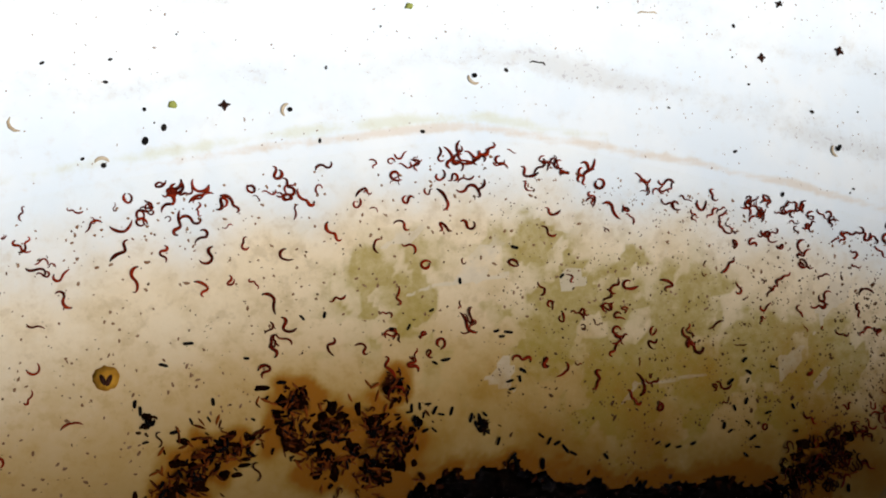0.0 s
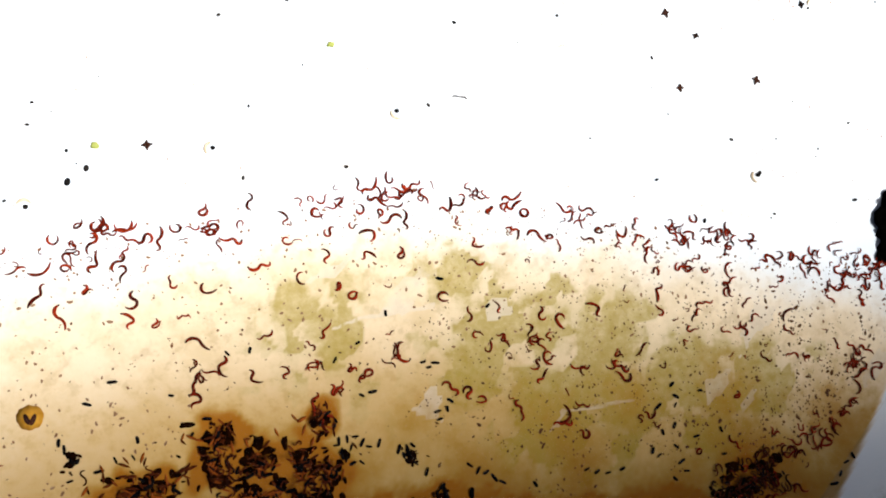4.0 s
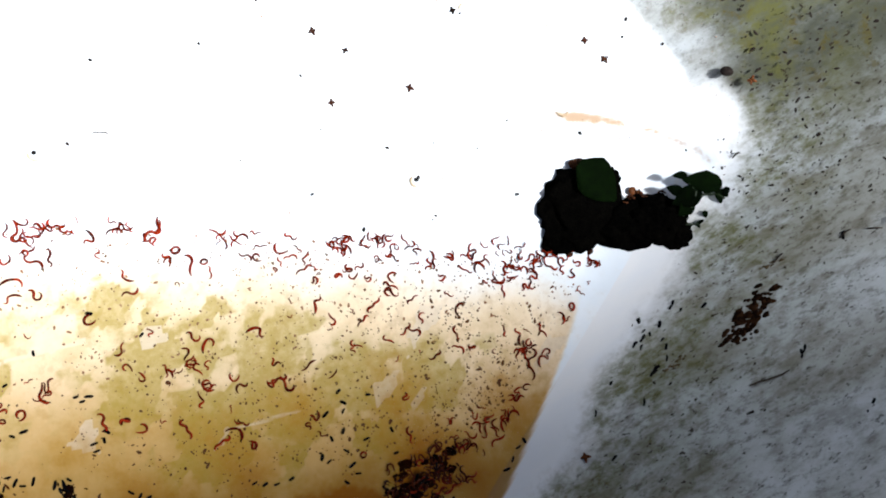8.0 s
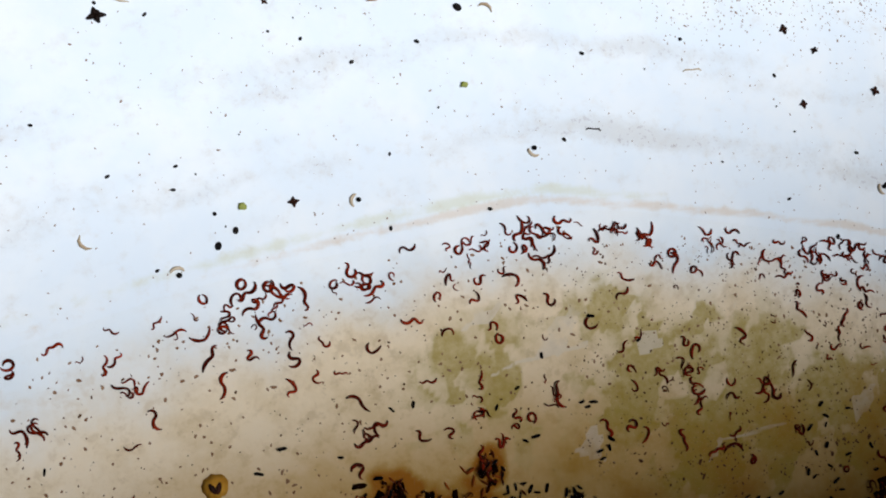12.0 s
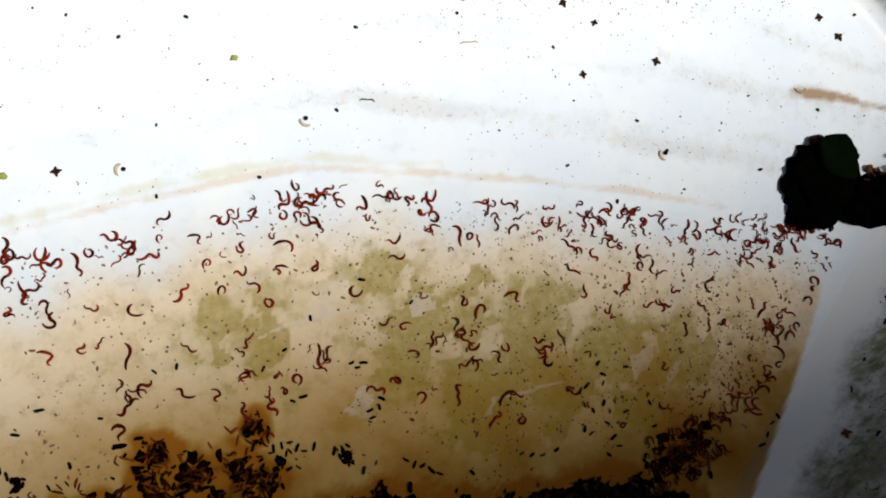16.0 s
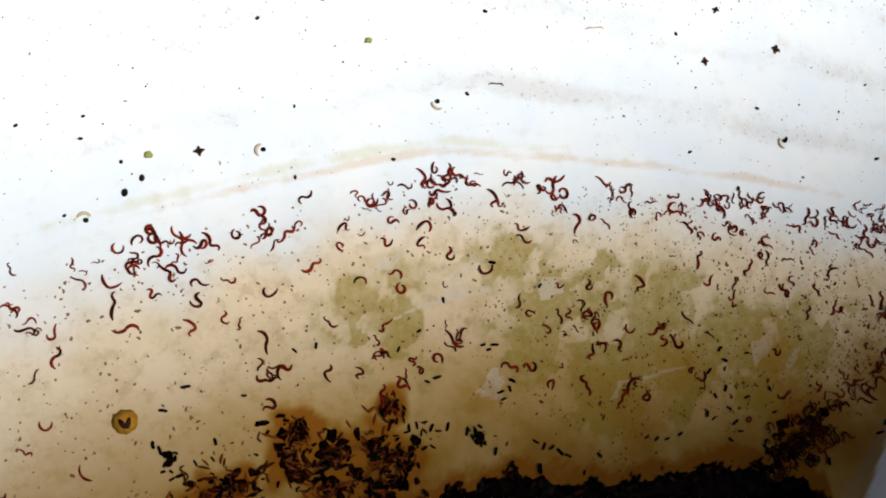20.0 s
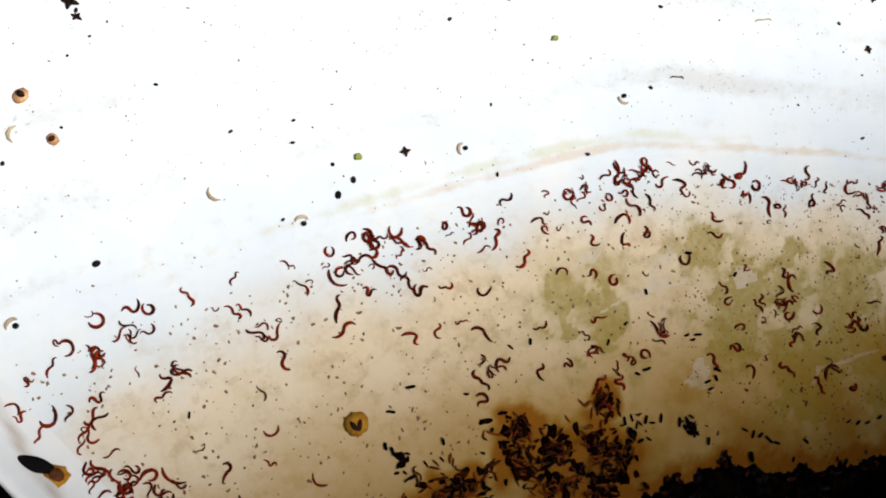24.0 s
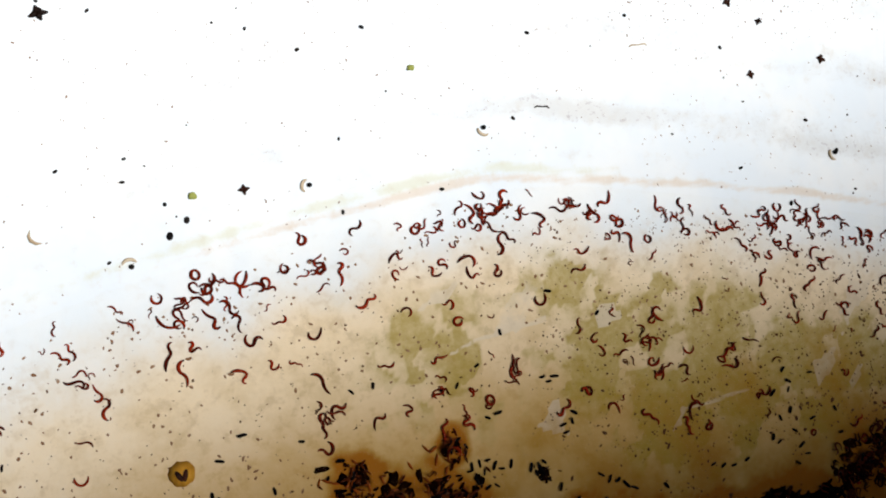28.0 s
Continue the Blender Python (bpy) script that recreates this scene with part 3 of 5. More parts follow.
def make_basin():
    basin = thing("basin", Matrix.Identity(4), "white square plastic basin, grimy sloping sides, standing outdoors", "basin")
    make_floor(basin)
    # the two sloping sides meet in a rounded corner
    rx, ry, ux, uy = 0.727, -0.687, 0.849, 0.53
    det = rx * uy - ry * ux
    ar, au = rx * 198.5 + ry * -34 - 12, ux * 245 + uy * -13 - 12
    cx, cy = (ar * uy - au * ry) / det, (rx * au - ux * ar) / det
    low = [(cx + 12 * rx + ry * s, cy + 12 * ry - rx * s, rx, ry) for s in [322 - 1.5 * i for i in range(213)]]
    a0, a1 = math.atan2(ry, rx), math.atan2(uy, ux)
    arc = []
    for i in range(25):
        a = a0 + (a1 - a0) * i / 24
        arc.append((cx + 12 * math.cos(a), cy + 12 * math.sin(a), math.cos(a), math.sin(a)))
    high = [(cx + 12 * ux - uy * s, cy + 12 * uy + ux * s, ux, uy) for s in [4.5 * i for i in range(75)]]
    make_side(basin, "side_wall", "sloping sides with grey and olive algal grime and some painted shade above a glossy white fillet", low + arc + high[1:])
    # the low steep side
    outline = [(-6, 0.05), (-4, 0.2), (-2.6, 0.45), (-1.2, 0.85), (0, 1.4), (1.2, 2.15), (2.4, 3.1), (3.4, 4.1), (4.2, 4.9), (4.9, 5.4), (5.5, 5.6), (6.0, 5.4), (6.4, 4.8), (6.6, 3.6), (6.7, 0), (6.7, -45)]
    verts, faces, zero, mark = [], [], [], []
    rows = 560
    for i in range(rows + 1):
        s = -300 + 560 * i / rows
        x, y = -92 + 0.555 * s, -53 - 0.832 * s
        for d, h in outline:
            px, py = x - 0.832 * (d - 5.6), y - 0.555 * (d - 5.6)
            verts.append(tuple(TILT @ (Vector((px, py, h + relief(px, py) + 0.3 * noise.noise(Vector((px * 0.04, py * 0.04, h * 0.1))) * soft(0.5, 4.0, d) + 0.1 * soft(-5, -3, d))) * MM)))
            if h == -45:
                verts[-1] = (verts[-1][0], verts[-1][1], -0.046)
            zero.append(0.0)
            line = (px + 98) * -0.906 + (py + 27) * -0.423
            mark.append(math.exp(-((line + 0.5 + 0.8 * noise.noise(Vector((px, py, 0)) * 0.1)) / 0.9) ** 2) * soft(-10, -22, py) * (0.75 + 0.5 * noise.noise(Vector((px, py, 4)) * 0.3)))
    n = len(outline)
    for i in range(rows):
        for j in range(n - 1):
            faces.append((i * n + j, i * n + j + 1, (i + 1) * n + j + 1, (i + 1) * n + j))
    me = bpy.data.meshes.new("low_wall")
    me.from_pydata(verts, [], faces)
    me.attributes.new("dirt", "FLOAT", "POINT").data.foreach_set("value", zero)
    for key in ("green", "wet", "deep", "olive", "ochre"):
        me.attributes.new(key, "FLOAT", "POINT").data.foreach_set("value", zero)
    me.materials.append(WALL_MAT)
    me.shade_smooth()
    me.attributes.new("crease", "FLOAT", "POINT").data.foreach_set("value", mark)
    part("low_wall", me, WALL_MAT, basin, "low steep white side with a rounded lip")
    # far side, opposite the first slope
    far = [(-0.727 * 330 + 198.5 + 0.687 * s, 0.687 * 330 - 34 + 0.727 * s, -0.727, 0.687) for s in range(-330, 60, 10)]
    make_side(basin, "side_wall", "white sloping side", far[::-1])
    return basin


def make_setting():
    bm = bmesh.new()
    bmesh.ops.create_grid(bm, x_segments=90, y_segments=90, size=300.0)
    for v in bm.verts:
        v.co.z = -0.045 + 0.001 * noise.noise(v.co * 3)
    g = new("ground", mesh_of("ground", bm, GROUND_MAT))
    tagged(g, "blue-grey rough concrete ground", "ground", "", "structure")
    # water: flat sheet up to the warped shore
    bm = bmesh.new()
    outline = [(-104, -20), (-77, -72), (-10, -215), (24, -240), (40, -222), (120, -130), (165, -92), (214, -33), (200, -18), (120, 6), (52, 8), (-20, 4), (-70, -6)]
    bm.faces.new([bm.verts.new((x * MM, y * MM * math.cos(SLOPE), WATER_Z)) for x, y in outline])
    water = new("water", mesh_of("water", bm, WATER_MAT, False))
    water.visible_shadow = False
    tagged(water, "shallow clear still water pooled in the basin", "water", "", "structure")
    # unseen plain wall, added beyond the grimy side to block the sun
    bm = bmesh.new()
    bmesh.ops.create_cube(bm, size=1.0)
    for v in bm.verts:
        v.co = (v.co.x * 3.2, v.co.y * 0.2, v.co.z * 1.0)
    wall = new("wall_south", mesh_of("wall_south", bm, PLASTER_MAT, False))
    # its top edge throws the soft shade line that runs through the pool
    top, base = 0.92, Vector((0.110, -0.052, 0.0))
    away = base + SUN_SIDE * (top / math.tan(radians(67)) + 0.1)
    wall.matrix_world = Matrix.Translation((away.x, away.y, top - 0.5)) @ Matrix.Rotation(radians(8), 4, "Z")
    tagged(wall, "unseen grey plaster wall, added to shade the near side of the pool", "wall", "", "structure")


make_basin()
make_setting()


# ---- soil clump with seedling, in the corner of the basin
def leaf_mesh(length, width, seed, fold=0.15, droop=0.2):
    bm = bmesh.new()
    rng = random.Random(seed)
    rows = []
    for i in range(8):
        t = i / 7
        half = width * 0.5 * math.sin(math.pi * (0.04 + 0.93 * t) ** 0.8) * rng.uniform(0.94, 1.06)
        z = -droop * length * t * t
        rows.append([(t * length, half * k, z + fold * abs(half * k) + 0.15 * rng.uniform(-1, 1)) for k in (-1, -0.5, 0, 0.5, 1)])
    grids = []
    for lift in (0.0, -0.28):
        grids.append([[bm.verts.new((x * MM, y * MM, (z + lift) * MM)) for x, y, z in row] for row in rows])
    for i in range(7):
        for j in range(4):
            a, b = grids
            bm.faces.new((a[i][j], a[i + 1][j], a[i + 1][j + 1], a[i][j + 1]))
            bm.faces.new((b[i][j + 1], b[i + 1][j + 1], b[i + 1][j], b[i][j]))
        for a, b, j in ((grids[0], grids[1], 0), (grids[1], grids[0], 4)):
            bm.faces.new((a[i + 1][j], a[i][j], b[i][j], b[i + 1][j]))
    return mesh_of("leaf", bm, LEAF_MAT)


def make_clump():
    m = TILT @ Matrix.Translation((204 * MM, -27 * MM, 0))
    clump = thing("soil_clump", m, "black wet clump of soil resting at the water's edge", "soil clump")
    for centre, radii, rough, seed in (((-6.0, 2.5, 4.5), (12.0, 11.5, 8.0), 0.25, 1), ((-12.5, -3.5, 2.5), (6.5, 6.0, 5.5), 0.35, 7), ((11.0, -4.2, 4.5), (14.5, 8.0, 7.0), 0.28, 2),
                                       ((17.5, -7.0, 11.0), (6.0, 6.0, 7.0), 0.3, 3), ((18.5, -10.5, 13.0), (4.0, 3.6, 5.0), 0.3, 9), ((14.0, -4.5, 8.0), (8.5, 7.5, 7.0), 0.3, 12), ((-1.5, 9.5, 5.5), (8.5, 5.6, 6.0), 0.2, 4)):
        bm = bmesh.new()
        lump(bm, centre, radii, rough, seed, 4, 0.25)
        for v in bm.verts:
            v.co *= 1 + 0.07 * noise.noise(v.co * 700) + 0.04 * noise.noise(v.co * 1900)
            v.co.z *= 0.46 if centre[0] < 3 else 0.6
        part("soil_lump", bm, SOIL_MAT, clump)
    top = part("leaf", leaf_mesh(15, 12.5, 3, 0.05, 0.12), LEAF_MAT, clump, "broad dark green leaf pressed on the soil")
    top.matrix_basis = Matrix.Translation((-6.5 * MM, 14.5 * MM, 6.9 * MM)) @ Matrix.Rotation(radians(-50), 4, "Z")
    rng = random.Random(5)
    for k in range(10):
        bm = bmesh.new()
        a, s = (rng.uniform(4, 17), rng.uniform(-1, 4))
        tube(bm, [(0, 0, 0), (1.4, 0.9, 0.5), (2.3, 0.2, 0.7), (2.6, -1.0, 0.4)], [0.3, 0.42, 0.4, 0.2], 5)
        root = part("rust_curl", bm, RUST_MAT, clump, "rust-brown curled husk")
        root.matrix_basis = Matrix.Translation((a * MM, s * MM, rng.uniform(3.6, 4.9) * MM)) @ Matrix.Rotation(rng.uniform(0, 6), 4, "Z")
    for k in range(7):
        bm = bmesh.new()
        flake(bm, rng.uniform(1.0, 2.0), 0.4, 40 + k)
        fl = part("rust_flake", bm, RUST_MAT, clump, "rust-brown crumb")
        x, y = ((-6, 15.0), (-4, 15.5), (12, 4.5), (10, 5.5), (-16, -8.5), (-12, -9.5), (-5, -9.8))[k]
        fl.matrix_basis = Matrix.Translation((x * MM, y * MM, (0.8 if k > 3 else 2.4) * MM)) @ Matrix.Rotation(rng.uniform(-0.5, 0.5), 4, "X")
    seedling = thing("seedling", TILT @ Matrix.Translation((215.5 * MM, -37.8 * MM, 5.5 * MM)), "dark green leafy seedling growing out of the soil", "seedling")
    stems = (((0, 1, 0), (4.5, 4, 5.0), (9, 8.0, 9.2)), ((9, 8, 9.2), (13, 11, 9.8), (17, 10.5, 10.2)), ((9, 8.0, 9.2), (11, 12, 9.6), (9, 14.5, 10.0)),
             ((4.5, 4, 5.0), (7.5, 3.5, 7.5), (10, 3.0, 9.0)), ((17, 10.5, 10.2), (19, 9, 10.2), (20, 7.5, 10.2)))
    for s in stems:
        bm = bmesh.new()
        tube(bm, [(x + 0.24 * z, y + 0.04 * z, 0.6 * z) for x, y, z in s], (0.5, 0.42, 0.32), 6)
        part("stem", bm, STEM_MAT, seedling, "green stem")
    for k, (x, y, z, turn, length, width) in enumerate((
            (19.0, 13.0, 3.4, 165, 11.5, 6.5), (9.0, 17.0, 3.0, 175, 4.5, 2.2), (12.5, 12.0, 2.8, 195, 9.5, 6.0), (9.5, 9.5, 2.4, 215, 6.0, 4.5),
            (16.5, 11.0, 3.2, -35, 5.5, 4.2), (19.5, 8.5, 3.2, -50, 4.2, 4.6), (19.0, 10.0, 3.4, 15, 3.4, 3.6), (9.5, 3.2, 1.8, -15, 4.6, 2.8),
            (12.5, 6.5, 2.2, -80, 2.2, 1.8), (7.0, 12.0, 2.4, 150, 5.0, 3.4))):
        lf = part("leaf", leaf_mesh(length, width, 20 + k, 0.12, 0.12), LEAF_MAT, seedling)
        lf.matrix_basis = Matrix.Translation(((x + 2.4) * MM, (y + 0.4) * MM, (z + 3.2) * MM)) @ Matrix.Rotation(radians(turn), 4, "Z")


make_clump()


# ---- crumbs, husks and specks on the dry floor
def make_dry_things():
    buds = [bud_mesh(1.35, s) for s in range(4)]
    for k, (x, y, size) in enumerate(((0, 0, 1.0), (-67, 41, 1.4), (-66, 37.5, 0.9), (131, 33, 1.0), (133, 13, 0.9), (155, 15, 1.0), (118, 43.5, 1.0), (-37, 44, 1.5),
                                      (209, 24, 1.0), (139, 27, 0.8), (-1, 46, 0.6), (171, 36, 0.9))):
        lone("bud_scale", buds[k % 4], spot(x, y, 0, 67 * k), "dark four-pointed bud scale on the white floor", "bud scale", "bud scales", size)
    rust = bud_mesh(1.5, 9, RUST_MAT)
    for x, y in ((214, 18), (251, 3.7), (181, -90)):
        lone("bud_scale", rust, spot(x, y, 0.3 if x > 240 else 0, x), "rust-brown dried bud scale", "bud scale", "bud scales")
    # amber husks with a dark seed
    for k, (x, y, size) in enumerate(((-91, 23, 1.1), (-79, 21, 0.9), (24, 47.5, 1.3), (-74, 11, 0.7))):
        husk = thing("seed_husk", spot(x, y, 0.1, 40 * k), "orange-brown seed husk round a dark seed", "seed husk", "seed husks")
        bm = bmesh.new()
        flake(bm, 1.75 * size, 0.3, 60 + k, 22, 1.15, 0.12, 0.5)
        part("husk", bm, HUSK_MAT, husk)
        bm = bmesh.new()
        lump(bm, (0.2, 0.2, 0.7), (0.8 * size, 1.15 * size, 0.6), 0.3, k, 2, 0.7)
        part("seed", bm, BUD_MAT, husk, "dark brown seed")
    # rings with a black dot
    for k, (x, y) in enumerate(((-26, -13), (-86, -26), (14, -1), (152, -11), (58, 7))):
        curl = thing("shell_curl", spot(x, y, 0, 35 * k), "tan curled shell scrap with a black dot", "shell scrap", "shell scraps")
        bm = bmesh.new()
        tube(bm, [(1.5 * math.cos(a), 1.2 * math.sin(a), 0.25) for a in [0.3 + 0.45 * i for i in range(7)]], [0.15, 0.35, 0.42, 0.42, 0.4, 0.3, 0.12], 5)
        part("scrap", bm, TAN_MAT, curl)
        bm = bmesh.new()
        lump(bm, (0.3, -0.5, 0.45), (0.6, 0.6, 0.5), 0.2, k, 2)
        part("dot", bm, SPECK_MAT, curl, "black dot")
    for x, y in ((-11, 0), (43, 24)):
        bm = bmesh.new()
        lump(bm, (0, 0, 0.5), (0.95, 0.85, 0.6), 0.6, x, 2, 1.2)
        lone("green_crumb", mesh_of("green_crumb", bm, GREEN_MAT), spot(x, y, 0, x), "pale green crumb on the white floor", "crumb")
    for k, (x, y) in enumerate(((51, 43), (174, 37), (-82, 13), (-44, -5), (198, 3))):
        bm = bmesh.new()
        tube(bm, [(-1.8, 0, 0.2), (-0.8, 0.5, 0.35), (0.4, 0.3, 0.4), (1.2, -0.4, 0.35), (1.5, -1.6, 0.15)], [0.1, 0.35, 0.45, 0.35, 0.1], 5)
        lone("tan_scrap", mesh_of("tan_scrap", bm, TAN_MAT), spot(x, y, 0, 50 * k), "pale tan curled scrap", "scrap", "tan scraps")
    for x, y, turn, n in ((74, 11, -8, 3.4), (103, 24, 0, 4.5), (-35, 48.5, 160, 9.0)):
        bm = bmesh.new()
        tube(bm, [(-0.6 * n, -0.3, 0.15), (-0.4 * n, 0.1, 0.25), (0, 0, 0.25), (0.4 * n, 0.12, 0.25), (0.55 * n, -0.35, 0.15)], [0.1, 0.22, 0.16, 0.24, 0.1], 5)
        lone("dry_stalk", mesh_of("dry_stalk", bm, TWIG_MAT if n < 4 else TAN_MAT), spot(x, y, 0, turn), "thin dry brown stalk fragment", "stalk")
    bm = bmesh.new()
    lump(bm, (0, 0, 0.9), (1.3, 1.7, 1.0), 0.15, 3, 3)
    oval = mesh_of("dark_seed", bm, SPECK_MAT)
    for x, y, s in ((-88, -9, 0.7), (246.3, 7.9, 1.1), (-69, -16, 0.52), (44, 43, 0.65), (-17, -8, 0.55), (-13, -5, 0.48)):
        lone("dark_seed", oval, spot(x, y, 0.3 if x > 240 else -0.3, x), "dark oval seed lying on white plastic", "seed", "dark seeds", s)
    specks = []
    for s in range(5):
        bm = bmesh.new()
        lump(bm, (0, 0, 0.3), (0.62, 0.45, 0.36), 0.55, s + 11, 2, 1.4)
        specks.append(mesh_of("speck", bm, SPECK_MAT))
    near = ((-37, 47), (-15, -4), (-17, -1), (-20, 8), (-25, 5), (-38, 9), (-10, 16), (-24, 10), (23, 9), (5, 42), (-27, 44), (-1, 39), (6, 37),
            (33, 35), (17, 31), (36, 19), (45, -6), (21, -8), (-30, -12), (-84, 7), (-69, 29), (-52, 21), (-98, -26), (-72, 13.5), (-66, 39), (-60, 36), (-57, 44), (-64, 33))
    far = ((126, 21), (125, 13), (165, 9), (129, 6), (173, 35), (66, 9), (107, 0), (124, -11), (155, -22), (90, 25), (101, 32), (74, 30), (136, -22), (159, -1),
           (146, -1), (194, 37), (215, 32), (223, 29), (221, 24), (232, 20), (243, -11), (259, -11), (253, -22), (233, -12), (217, -6), (181, 3), (171, -4), (170, -6),
           (153, -10), (156, -21), (180, -18), (202, -3))
    rng = random.Random(8)
    for x, y in near + far:
        lone("speck", rng.choice(specks), spot(x, y, 0, rng.uniform(0, 360)), "small black speck of dirt on white plastic", "speck", "specks", rng.choice((0.45, 0.55, 0.65, 0.8, 0.95)))
    # on the grimy side
    grains = []
    for s in range(5):
        bm = bmesh.new()
        lump(bm, (0, 0, 0.2), (0.85 + 0.1 * s, 0.42, 0.22), 0.9, s + 31, 2, 1.6)
        grains.append(mesh_of("speck", bm, PELLET_MAT))
    for x, y in ((213, -56), (214, -55), (215, -57), (205, -58), (205, -61), (204, -63), (202, -64), (203, -65), (193, -73), (187, -80), (187, -91), (233, -73), (234, -72),
                 (240, -86), (238, -88), (255, -45), (207, -69), (204, -71), (203, -72), (208, -64), (208, -66), (220, -57), (198, -79), (206, -62), (209, -60)):
        lone("speck", rng.choice(grains), spot(x, y, -0.15, 45 + rng.uniform(-30, 30)), "black speck stuck on the grimy side", "speck", "specks on the side", rng.uniform(0.6, 1.15))
    # tiny dust, past counting
    verts, faces = [], []
    for k in range(1900):
        if k < 900:
            x, y = rng.uniform(95, 205), 0
            y = 40 + rng.gauss(0, 7) + (150 - x) * 0.06
        else:
            x, y = rng.uniform(-95, 250), rng.uniform(-25, 62)
        if reach(x, y) > 40 or y < shore(x) + 2:
            continue
        add_crumb(verts, faces, x, y, rng.uniform(0.08, 0.19) * (1.6 if rng.random() < 0.15 else 1.0) * (1.2 if k < 900 else 1.0), rng)
    me = bpy.data.meshes.new("dust_specks")
    me.from_pydata(verts, [], faces)
    me.materials.append(DUST_MAT)
    tagged(new("dust_specks", me), "fine brown dust specks strewn over the white floor", "dust", "", "stuff")


def add_crumb(verts, faces, x, y, r, rng, lift=0.0):
    b = len(verts)
    h = surface(x, y) + lift
    a = rng.uniform(0, 6)
    long = rng.uniform(1.0, 1.9)
    for k in range(7):
        turn = 2 * math.pi * k / 7
        size = r * rng.uniform(0.55, 1.15)
        px, py = size * long * math.cos(turn), size * math.sin(turn)
        qx, qy = px * math.cos(a) - py * math.sin(a), px * math.sin(a) + py * math.cos(a)
        verts.append(tuple(TILT @ (Vector((x + qx, y + qy, h)) * MM)))
    verts.append(tuple(TILT @ (Vector((x, y, h + 0.4 * r)) * MM)))
    faces.extend((b + k, b + (k + 1) % 7, b + 7) for k in range(7))


make_dry_things()


# ---- grime on the side: smear, twig
def make_side_things():
    rng = random.Random(12)
    smear = thing("mud_smear", spot(228, -62), "dark brown dried mud smear on the grimy side", "mud smear")
    back = smear.matrix_world.inverted()
    for k in range(120):
        t = min(max(rng.gauss(0.48, 0.24), 0.0), 1.0)
        x, y = 219.5 + 15.5 * t + rng.gauss(0, 1.2), -69 + 14 * t + rng.gauss(0, 0.9)
        bm = bmesh.new()
        flake(bm, rng.uniform(0.25, 0.8), 0.12, 100 + k, 8, rng.uniform(1.2, 2.4))
        c = part("crust", bm, MUD_MAT, smear)
        c.matrix_basis = back @ spot(x, y, 0.02, 22 + rng.uniform(-30, 30))
    # dried brown streaks where water ran and stopped
    for line, count in ((((244, -68.5), (251, -65.7), (257.5, -64.2)), 34), (((266, -41.2), (270.3, -39.8), (272.5, -40.0), (272, -43.5)), 26),
                        (((235.5, -49.8), (240.5, -48.5)), 14), (((259, -57.8), (263.5, -58.2)), 12), (((205, -72), (211, -69)), 14)):
        streak = thing("mud_streak", spot(*line[0]), "thin dried brown mud streak on the grimy side", "mud streak", "mud streaks")
        back = streak.matrix_world.inverted()
        for k in range(count):
            at = (len(line) - 1) * (k + rng.random()) / count
            i = min(int(at), len(line) - 2)
            (ax, ay), (bx, by) = line[i], line[i + 1]
            x, y = ax + (bx - ax) * (at - i) + rng.gauss(0, 0.25), ay + (by - ay) * (at - i) + rng.gauss(0, 0.3)
            bm = bmesh.new()
            flake(bm, rng.uniform(0.18, 0.42), 0.05, 400 + k, 8, rng.uniform(1.3, 2.6))
            c = part("crust", bm, STREAK_MAT, streak)
            c.matrix_basis = back @ spot(x, y, 0.02, math.degrees(math.atan2(by - ay, bx - ax)) + rng.uniform(-25, 25))
    twig = thing("twig", spot(224, -78), "thin brown twig stuck to the grimy side", "twig")
    bm = bmesh.new()
    tube(bm, [(-5.0, -0.2, 0.3), (-2.5, 0.1, 0.4), (0.5, 0.15, 0.4), (3.5, 0.5, 0.4), (5.5, 1.2, 0.3)], [0.18, 0.3, 0.26, 0.22, 0.12], 5)
    part("stem", bm, TWIG_MAT, twig).matrix_basis = Matrix.Rotation(radians(-2), 4, "Z")
    for x, y, turn in ((261, -45, -15), (255.3, -44.8, 25), (265, -43.6, 30), (240, -48, 35), (246, -87, -40)):
        bm = bmesh.new()
        tube(bm, [(-1.8, 0, 0.2), (0, 0.15, 0.3), (1.8, -0.1, 0.2)], [0.12, 0.25, 0.14], 5)
        lone("twig", mesh_of("twig", bm, TWIG_MAT), spot(x, y, 0, turn), "short dark twig on the grimy side", "twig")


def make_flecks():
    """Dark flecks past counting, caught in the grime on the sloping sides."""
    rng = random.Random(44)
    verts, faces = [], []
    for k in range(4200):
        x, y = rng.uniform(150, 330), rng.uniform(-130, 60)
        d = reach(x, y)
        upper = soft(-62, -20, y)
        wide = 25 - 7 * upper
        if d < (0.72 + 0.25 * upper) * wide or d > 66 or rng.random() > (0.22 + 0.6 * upper) * (1.0 if d < wide + 14 else 0.75):
            continue
        if noise.noise(Vector((x, y, 0)) * 0.08) < 0.12 - 0.3 * upper * soft(14, 24, d):
            continue
        m = spot(x, y, 0.03, 25 + rng.gauss(0, 35))
        r = rng.uniform(0.12, 0.34) * (1.0 + 0.2 * upper) * (1.6 if rng.random() < 0.15 else 1.0)
        l = r * rng.uniform(1.2, 2.8)
        b = len(verts)
        for q in range(7):
            turn = 2 * math.pi * q / 7
            size = rng.uniform(0.6, 1.1)
            verts.append(tuple(m @ (Vector((l * size * math.cos(turn), r * size * math.sin(turn), 0)) * MM)))
        verts.append(tuple(m @ Vector((0, 0, 0.45 * r * MM))))
        faces.extend((b + q, b + (q + 1) % 7, b + 7) for q in range(7))
    me = bpy.data.meshes.new("grime_flecks")
    me.from_pydata(verts, [], faces)
    me.materials.append(SPECK_MAT)
    tagged(new("grime_flecks", me), "dark flecks caught in the grime of the sloping sides", "flecks", "", "stuff")


make_side_things()
